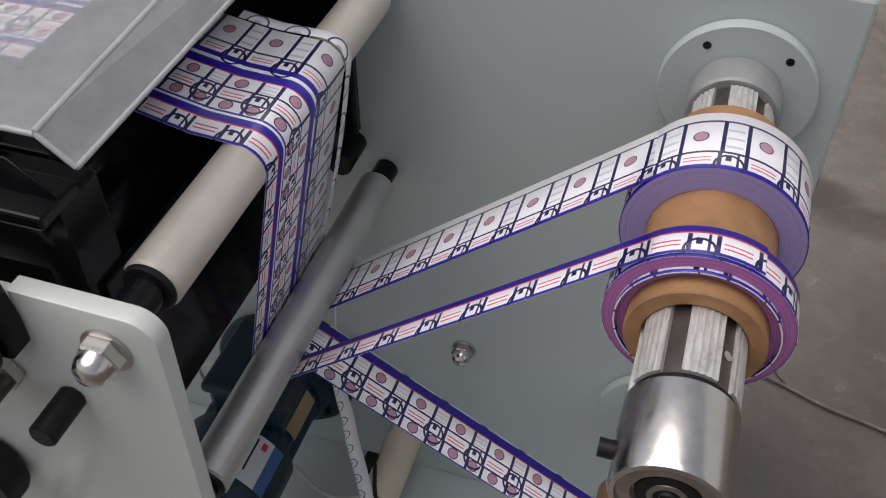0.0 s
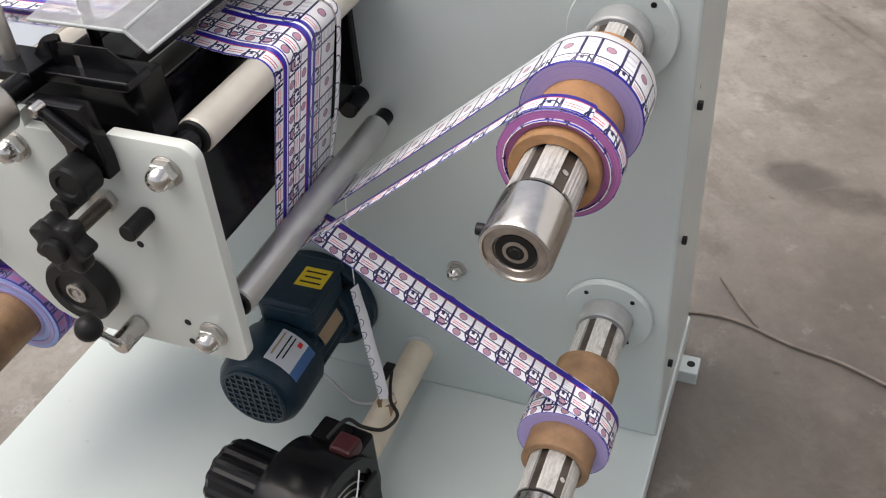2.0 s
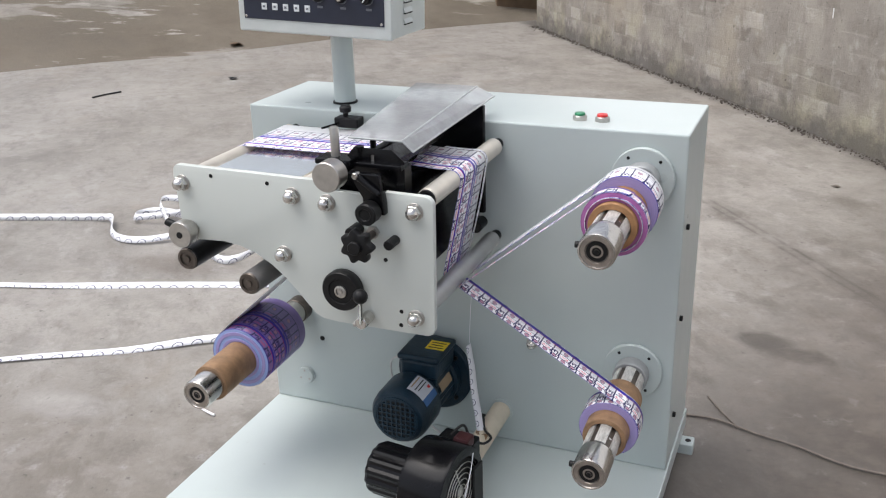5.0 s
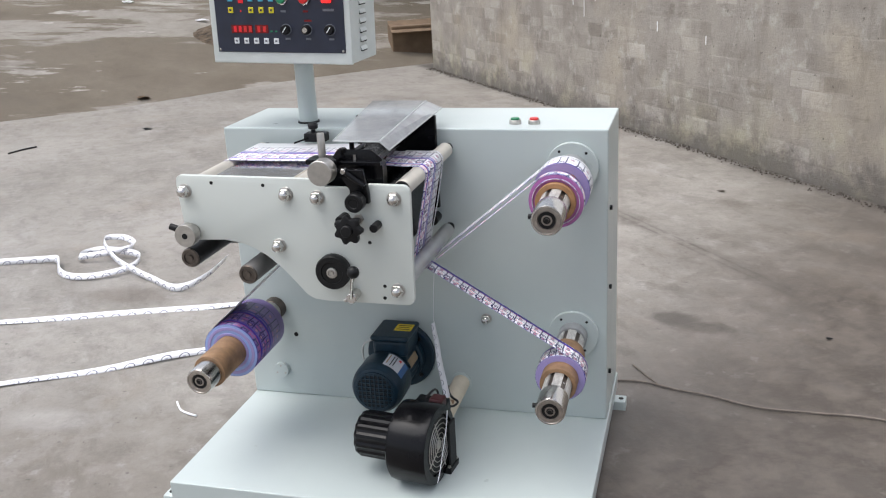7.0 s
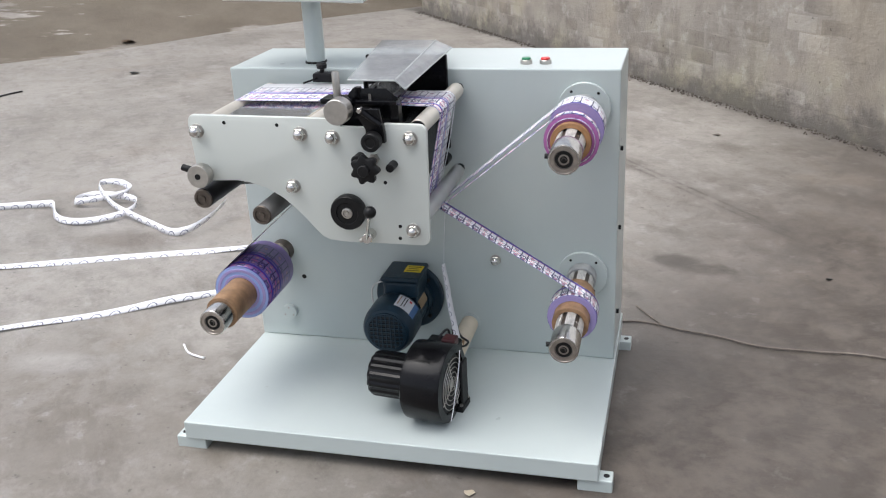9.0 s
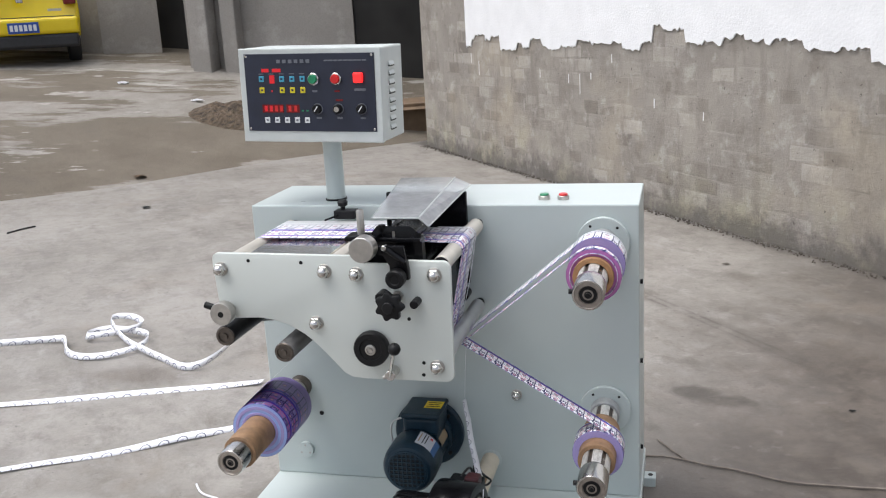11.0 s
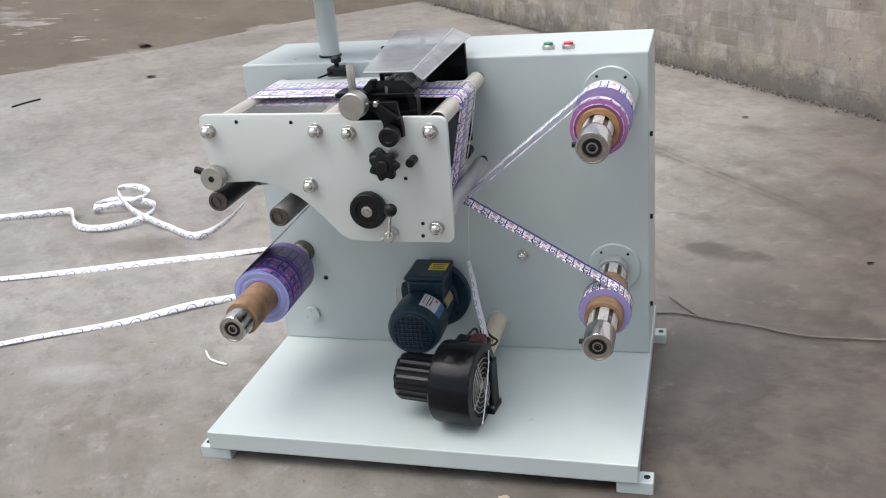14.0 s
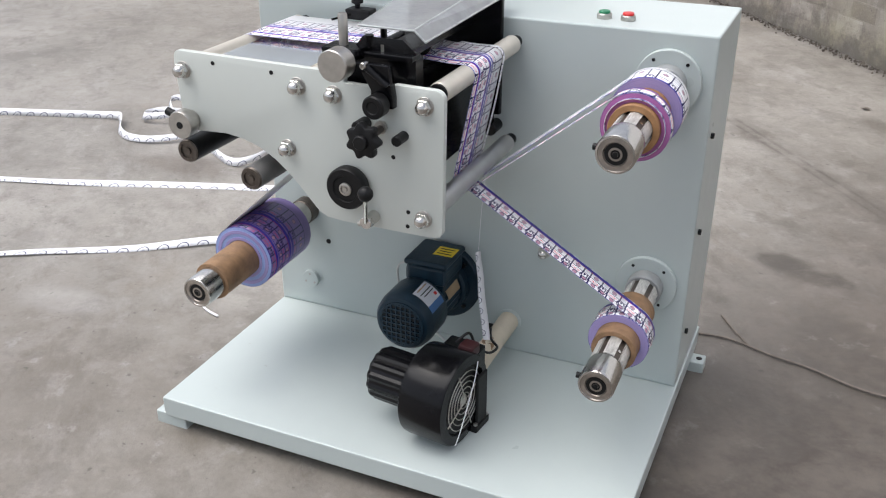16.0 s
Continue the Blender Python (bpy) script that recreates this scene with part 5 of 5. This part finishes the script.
curl()
tagged(part("floor_cable", wire([(0.05, 0.295, 0.06), (0.06, 0.38, 0.020), (0.16, 0.395, 0.018), (0.28, 0.355, 0.018), (0.37, 0.334, 0.018), (0.505, 0.283, 0.018), (0.66, 0.276, 0.018), (0.858, 0.262, 0.018), (1.3, 0.11, 0.018), (1.9, -0.25, 0.018), (3.0, -1.3, 0.018)], 0.0032), ROPE), "thin grey cable trailing over concrete", "cable")
tagged(part("twig", wire([(0.128, 0.514, 0.016), (0.165, 0.455, 0.017), (0.215, 0.388, 0.015)], 0.0026, 6, 4), ROPE), "thin dark twig on concrete", "twig")
tagged(part("twig", wire([(-4.47, 3.23, 0.018), (-4.44, 3.34, 0.020), (-4.40, 3.45, 0.018)], 0.006, 6, 4), RUBBER), "dark dry twig lying on concrete", "twig")
tagged(part("paper_scrap", wire([(-1.26, 0.02, 0.016), (-1.215, -0.03, 0.016), (-1.15, -0.055, 0.017)], 0.0035, 6, 6), LINER), "thin white paper curl on concrete", "paper scrap")

# ---- block wall ----
WO, WD, WN = Vector((-2.40, 7.18, 0)), Vector((0.603, -0.797, 0)).normalized(), Vector((-0.797, -0.603, 0)).normalized()


def on_wall(s, z, out=0.0):
    return WO + WD * s + WN * out + Vector((0, 0, z))


def wall_box(s0, s1, z0, z1, o0, o1):
    bm = bmesh.new()
    v = [bm.verts.new(on_wall(s, z, o)) for s in (s0, s1) for z in (z0, z1) for o in (o0, o1)]
    for f in ((0, 1, 3, 2), (4, 6, 7, 5), (0, 4, 5, 1), (2, 3, 7, 6), (0, 2, 6, 4), (1, 5, 7, 3)):
        bm.faces.new([v[i] for i in f])
    return bm


wall = tagged(part("wall_east", wall_box(0.0, 16.0, -0.1, 3.4, -0.24, 0.0), MORTAR), "weathered grey-brown block wall, partly whitewashed", "wall", kind="structure")


def plaster():
    """White coat with a ragged lower edge."""
    bm = bmesh.new()
    rng = random.Random(4)
    s, low = 1.13, [(1.12, 1.04)]
    level = 1.0
    while s < 16:
        width = rng.uniform(0.05, 0.24)
        swell = 0.08 if 1.3 < s < 1.75 or 3.0 < s < 3.25 else 0.11 if 3.95 < s < 4.25 else 0.05 if 4.25 < s < 4.8 else 0.0
        level = 1.085 + swell + 0.05 * noise.noise((s * 0.9, 3.1, 0)) + rng.choice((-0.03, -0.02, 0.0, 0.0, 0.02, 0.04))
        stop = s + width
        while s < stop:
            low.append((s, level + rng.uniform(-0.012, 0.012)))
            s += rng.uniform(0.008, 0.03)
    a = [bm.verts.new(on_wall(s, z, 0.0125)) for s, z in low]
    b = [bm.verts.new(on_wall(s, 3.4, 0.0125)) for s, z in low]
    c = [bm.verts.new(on_wall(s, z, 0.004)) for s, z in low]
    for i in range(len(low) - 1):
        bm.faces.new((a[i], a[i + 1], b[i + 1], b[i]))
        bm.faces.new((c[i], c[i + 1], a[i + 1], a[i]))
    return part("plaster_coat", bm, PLASTER, wall, "bright white ragged plaster coat")


plaster()
for k in range(10):
    rng = random.Random(40 + k)
    s, z0 = rng.uniform(1.0, 6.5), rng.uniform(0.65, 1.02)
    part("plaster_drip", wall_box(s, s + rng.uniform(0.004, 0.009), z0, z0 + rng.uniform(0.02, 0.16), 0.0070, 0.0095), PLASTER, wall)


def base_rubble():
    """Crumbled mortar and grit along the foot of the wall."""
    bm = bmesh.new()
    rng = random.Random(9)
    for k in range(1900):
        p = on_wall(rng.uniform(0.0, 8.5), 0.012, 0.01 + abs(rng.gauss(0, 0.03)))
        r = rng.uniform(0.002, 0.012) * rng.uniform(0.5, 1)
        m = Matrix.Translation(p + Vector((0, 0, r * 0.4))) @ Euler((rng.random() * 6, rng.random() * 6, rng.random() * 6)).to_matrix().to_4x4() @ Matrix.Diagonal((r, r * rng.uniform(0.6, 1.2), r * rng.uniform(0.5, 0.9), 1))
        bmesh.ops.create_icosphere(bm, subdivisions=1, radius=1, matrix=m)
    return tagged(part("wall_rubble", bm, RUBBLE), "crumbled mortar grit along the wall foot", "rubble", kind="stuff")


RUBBLE = plain("crumbled_mortar", (0.11, 0.095, 0.08), 0.95, 0, 0.4, 8)
base_rubble()

# ---- yard buildings ----


def far_wall(name, x0, y0, x1, y1, z0, z1, mat, thick=0.25, label="grey rendered wall of a yard building"):
    d = Vector((x1 - x0, y1 - y0, 0)).normalized()
    n = Vector((-d.y, d.x, 0)) * thick
    bm = bmesh.new()
    v = [bm.verts.new(p) for z in (z0, z1) for p in (Vector((x0, y0, z)), Vector((x1, y1, z)), Vector((x1, y1, z)) + n, Vector((x0, y0, z)) + n)]
    for f in ((0, 1, 2, 3), (4, 5, 6, 7), (0, 1, 5, 4), (1, 2, 6, 5), (2, 3, 7, 6), (3, 0, 4, 7)):
        bm.faces.new([v[i] for i in f])
    return tagged(part(name, bm, mat), label, "wall", kind="structure")


far_wall("wall_north", -13.5, 10.3, -8.05, 10.3, 0.6, 4.2, FARWALL)
far_wall("wall_pier", -8.05, 10.15, -7.35, 10.6, 0.6, 4.2, FARWALL, 0.4, "grey rendered pier beside a dark doorway")
# wall added inside; its near-black colour paints the doorway's shade
far_wall("wall_recess", -8.2, 11.1, -6.0, 11.1, 0.4, 4.2, SHADEIN, 0.2, "near-black inside wall added for the doorway's shade")
far_wall("wall_lintel", -7.5, 10.7, -6.3, 10.7, 3.0, 4.2, FARWALL, 0.3, "rendered lintel over the doorway")
far_wall("wall_centre", -6.38, 9.63, -4.10, 10.0, 0.3, 4.2, FARWALL, 0.3)
far_wall("wall_jamb", -6.45, 11.0, -6.25, 9.70, 0.3, 4.2, FARWALL, 0.2, "rough rendered door jamb")
# both passage walls carry their shade as a near-black colour
far_wall("wall_passage", -4.10, 10.05, -1.6, 10.9, 0.0, 4.2, SHADEIN, 0.3, "passage back wall coloured near black for its shade")
far_wall("wall_corner", -2.25, 7.35, -1.4, 10.6, -0.1, 3.4, SHADEIN, 0.2, "passage side wall coloured near black for its shade")
far_wall("roof_slab", -8.0, 10.6, -1.4, 10.9, 4.0, 4.2, FARWALL, 3.0, "concrete roof slab over the yard building")


def pillar(x, y, w, z0):
    bm = box(x - w / 2, x + w / 2, y - w / 2, y + w / 2, z0, 4.1, 0.02)
    return tagged(part("wall_pillar", bm, FARWALL), "rough grey rendered pillar", "pillar", kind="structure")


pillar(-6.08, 9.52, 0.28, 0.4)
pillar(-5.70, 9.62, 0.22, 0.4)


def carton():
    t = thing("old_carton", "battered brown carton with an open top", "carton", "", (-2.92, 8.2, 0.13))
    t.rotation_euler = (0, 0, radians(25))
    part("carton_body", box(-0.26, 0.26, -0.2, 0.2, -0.13, 0.24, 0.01), OLDBOX, t)
    fl = box(-0.27, 0.27, -0.30, 0.10, 0.245, 0.255)
    bmesh.ops.rotate(fl, cent=(0, 0, 0.25), matrix=Matrix.Rotation(radians(14), 3, "X"), verts=fl.verts)
    part("carton_flap", fl, OLDBOX, t)


carton()


def heap(x, y, rx, ry, h, seed, mat, name, label):
    bm = bmesh.new()
    n, m = 26, 10
    rows = []
    for i in range(m + 1):
        k = i / m
        row = []
        for j in range(n):
            a = 2 * math.pi * j / n
            q = Vector((math.cos(a), math.sin(a), 0)) * k
            z = h * (1 - k * k) * (1 + 0.9 * noise.noise((q.x * 4 + seed, q.y * 4, 0))) + 0.25 * h * noise.noise((q.x * 13, q.y * 13, seed)) * (1 - k)
            px, py = x + rx * q.x, y + ry * q.y
            row.append(bm.verts.new((px, py, slab_height(px, py) - 0.06 + max(z, 0) + 0.03 * (1 - k))))
        rows.append(row)
    for a, b in zip(rows[1:], rows[2:]):
        for j in range(n):
            bm.faces.new((a[j], a[(j + 1) % n], b[(j + 1) % n], b[j]))
    bm.faces.new(rows[1])
    return tagged(part(name, smooth(bm, 60), mat), label, "heap", kind="stuff")


EARTH = plain("brown_earth", (0.088, 0.064, 0.042), 0.95, 0, 0.65, 14, 0.07, 22)
heap(-4.62, 7.55, 0.70, 0.50, 0.12, 3.0, EARTH, "earth_heap", "low heap of crumbly brown earth")


def scrap(x, y, r, mat, label, seed):
    bm = bmesh.new()
    rng = random.Random(seed)
    z = slab_height(x, y) + (0.012 if slab_height(x, y) == 0 else -0.045)
    ring = [bm.verts.new((x + r * rng.uniform(0.5, 1.2) * math.cos(a), y + 0.7 * r * rng.uniform(0.5, 1.2) * math.sin(a), z + rng.uniform(0.004, 0.3 * r))) for a in (2 * math.pi * k / 9 for k in range(9))]
    c = bm.verts.new((x, y, z + 0.35 * r))
    for k in range(9):
        bm.faces.new((c, ring[k], ring[(k + 1) % 9]))
    bmesh.ops.solidify(bm, geom=bm.faces[:], thickness=0.003)
    return tagged(part("litter_scrap", bm, mat), label, "litter", "scraps of litter")


scrap(-6.6, 8.3, 0.10, LINER, "crumpled white paper litter on dirt", 1)
scrap(-5.4, 7.9, 0.08, LINER, "small white litter on dirt", 2)
scrap(-4.75, 5.45, 0.08, OLDBOX, "grey broken branch litter on dirt", 3)
scrap(0.43, 2.65, 0.026, ROPE, "small dark stone chip on concrete", 4)
scrap(0.76, 0.82, 0.013, RUBBER, "small dark stone chip on concrete", 5)
scrap(-3.87, 4.09, 0.05, RUBBER, "small dark rag scrap on concrete", 6)
scrap(-0.20, -0.562, 0.02, TUBE, "pale stone chip on concrete", 7)

# ---- yellow car ----


def car():
    t = thing("parked_car", "yellow hatchback parked with its tail this way", "car", "", (-8.36, 8.86, 0.95))
    t.rotation_euler = (0, 0, radians(38))
    t.scale = (0.88, 1, 1)
    prof = [(-0.82, 0.36), (-0.84, 0.60), (-0.83, 0.88), (-0.78, 1.02), (-0.62, 1.50), (-0.56, 1.56), (0.56, 1.56), (0.62, 1.50), (0.78, 1.02), (0.83, 0.90), (0.84, 0.62), (0.82, 0.36)]
    bm = bmesh.new()
    rings = []
    for y, k, up in ((0.06, 0.93, 0.0), (0.0, 0.97, 0.0), (0.10, 1.0, 0.0), (2.6, 1.0, 0.0), (3.7, 0.92, -0.45)):
        rings.append([bm.verts.new((x * k, y + (0.22 * max(0, z - 0.95) if y < 1 else 0), z + (up if z > 1.0 else 0))) for x, z in prof])
    for a, b in zip(rings, rings[1:]):
        for i in range(len(prof)):
            bm.faces.new((a[i], a[(i + 1) % len(prof)], b[(i + 1) % len(prof)], b[i]))
    bm.faces.new(rings[0])
    bm.faces.new(rings[-1])
    part("car_body", smooth(bm, 40), CARYELLOW, t)
    part("rear_window", box(-0.56, 0.56, 0.055, 0.10, 1.08, 1.40, 0.02), CARDARK, t)
    part("bumper", box(-0.80, 0.80, -0.09, 0.14, 0.40, 0.62, 0.05, seg=3), CARYELLOW, t)
    part("bumper_skirt", box(-0.78, 0.78, -0.07, 0.20, 0.22, 0.405, 0.04), CARDARK, t)
    part("boot_crease", box(-0.74, 0.74, -0.035, 0.02, 0.625, 0.635), CARDARK, t)
    for sx in (-1, 1):
        part("tail_light", box(min(sx * 0.62, sx * 0.80), max(sx * 0.62, sx * 0.80), -0.01, 0.10, 0.78, 1.06, 0.02), DARKRED, t)
        for yy in (0.55, 2.95):
            wh = part("wheel", lathe([(0.20, -0.10), (0.29, -0.09), (0.31, -0.05), (0.31, 0.06), (0.29, 0.09), (0.20, 0.10)], (sx * 0.72, yy, 0.30), "x", 32), RUBBER, t)
            part("rim", lathe([(0.19, 0.095), (0.17, 0.106), (0.05, 0.10)], (sx * 0.72, yy, 0.30), "x", 24), DULLSTEEL, wh)
    pl = part("number_plate", box(-0.22, 0.22, -0.104, -0.09, 0.425, 0.565, 0.004), PLATEBLUE, t, "blue plate with pale bars")
    for k in range(6):
        part("plate_bar", box(-0.19 + 0.066 * k, -0.145 + 0.066 * k, -0.1065, -0.104, 0.455, 0.535), KEYWHITE, pl)
    part("boot_badge", box(-0.05, 0.05, -0.012, 0.0, 0.82, 0.90, 0.01), STEEL, t)
    part("badge_bar", box(0.38, 0.58, -0.010, 0.0, 0.70, 0.73), DULLSTEEL, t)


car()


# ---- blocks of the wall, last ----


def block_mesh(w, h, seed):
    rng = random.Random(seed)
    bm = bmesh.new()
    d = 0.0016
    base = [(-w / 2, -h / 2), (w / 2, -h / 2), (w / 2, h / 2), (-w / 2, h / 2)]
    back = [bm.verts.new((x, 0, z)) for x, z in base]
    k = 0.0110
    front = [bm.verts.new((x - math.copysign(k * rng.uniform(0.4, 2.2), x), d * rng.uniform(0.55, 1.0), z - math.copysign(k * rng.uniform(0.4, 1.8), z))) for x, z in base]
    bm.faces.new(front)
    for i in range(4):
        bm.faces.new((back[i], back[(i + 1) % 4], front[(i + 1) % 4], front[i]))
    me = bpy.data.meshes.new("brick")
    bmesh.ops.recalc_face_normals(bm, faces=bm.faces)
    bm.to_mesh(me)
    bm.free()
    me.materials.append(BLOCK)
    return me


BW, BH = 0.222, 0.098
meshes = [block_mesh(BW * w - 0.004, BH - 0.004, 70 + i) for i, w in enumerate((1, 0.93, 1, 0.97, 0.85, 1))]
turn = Matrix((WD, WN, Vector((0, 0, 1)))).transposed().to_4x4()
rng = random.Random(21)
rest = bmesh.new()
for row in range(13):
    for col in range(40):
        s = 0.12 + col * BW + (0.5 * BW if row % 2 else 0.0) + rng.uniform(-0.025, 0.025)
        z = 0.062 + row * BH
        m = Matrix.Translation(on_wall(s, z + rng.uniform(-0.004, 0.004), rng.uniform(-0.0028, 0.0005))) @ turn
        me = meshes[rng.randrange(6)]
        if s > 8.7:
            continue
        if 2.1 < s < 6.9:
            ob = bpy.data.objects.new("brick", me)
            scene.collection.objects.link(ob)
            ob.parent = wall
            ob.matrix_local = m
        else:
            first = len(rest.verts)
            rest.from_mesh(me)
            rest.verts.ensure_lookup_table()
            bmesh.ops.transform(rest, matrix=m, verts=rest.verts[first:])
tagged(part("brick_rest", rest, BLOCKREST, wall), kind="stuff")
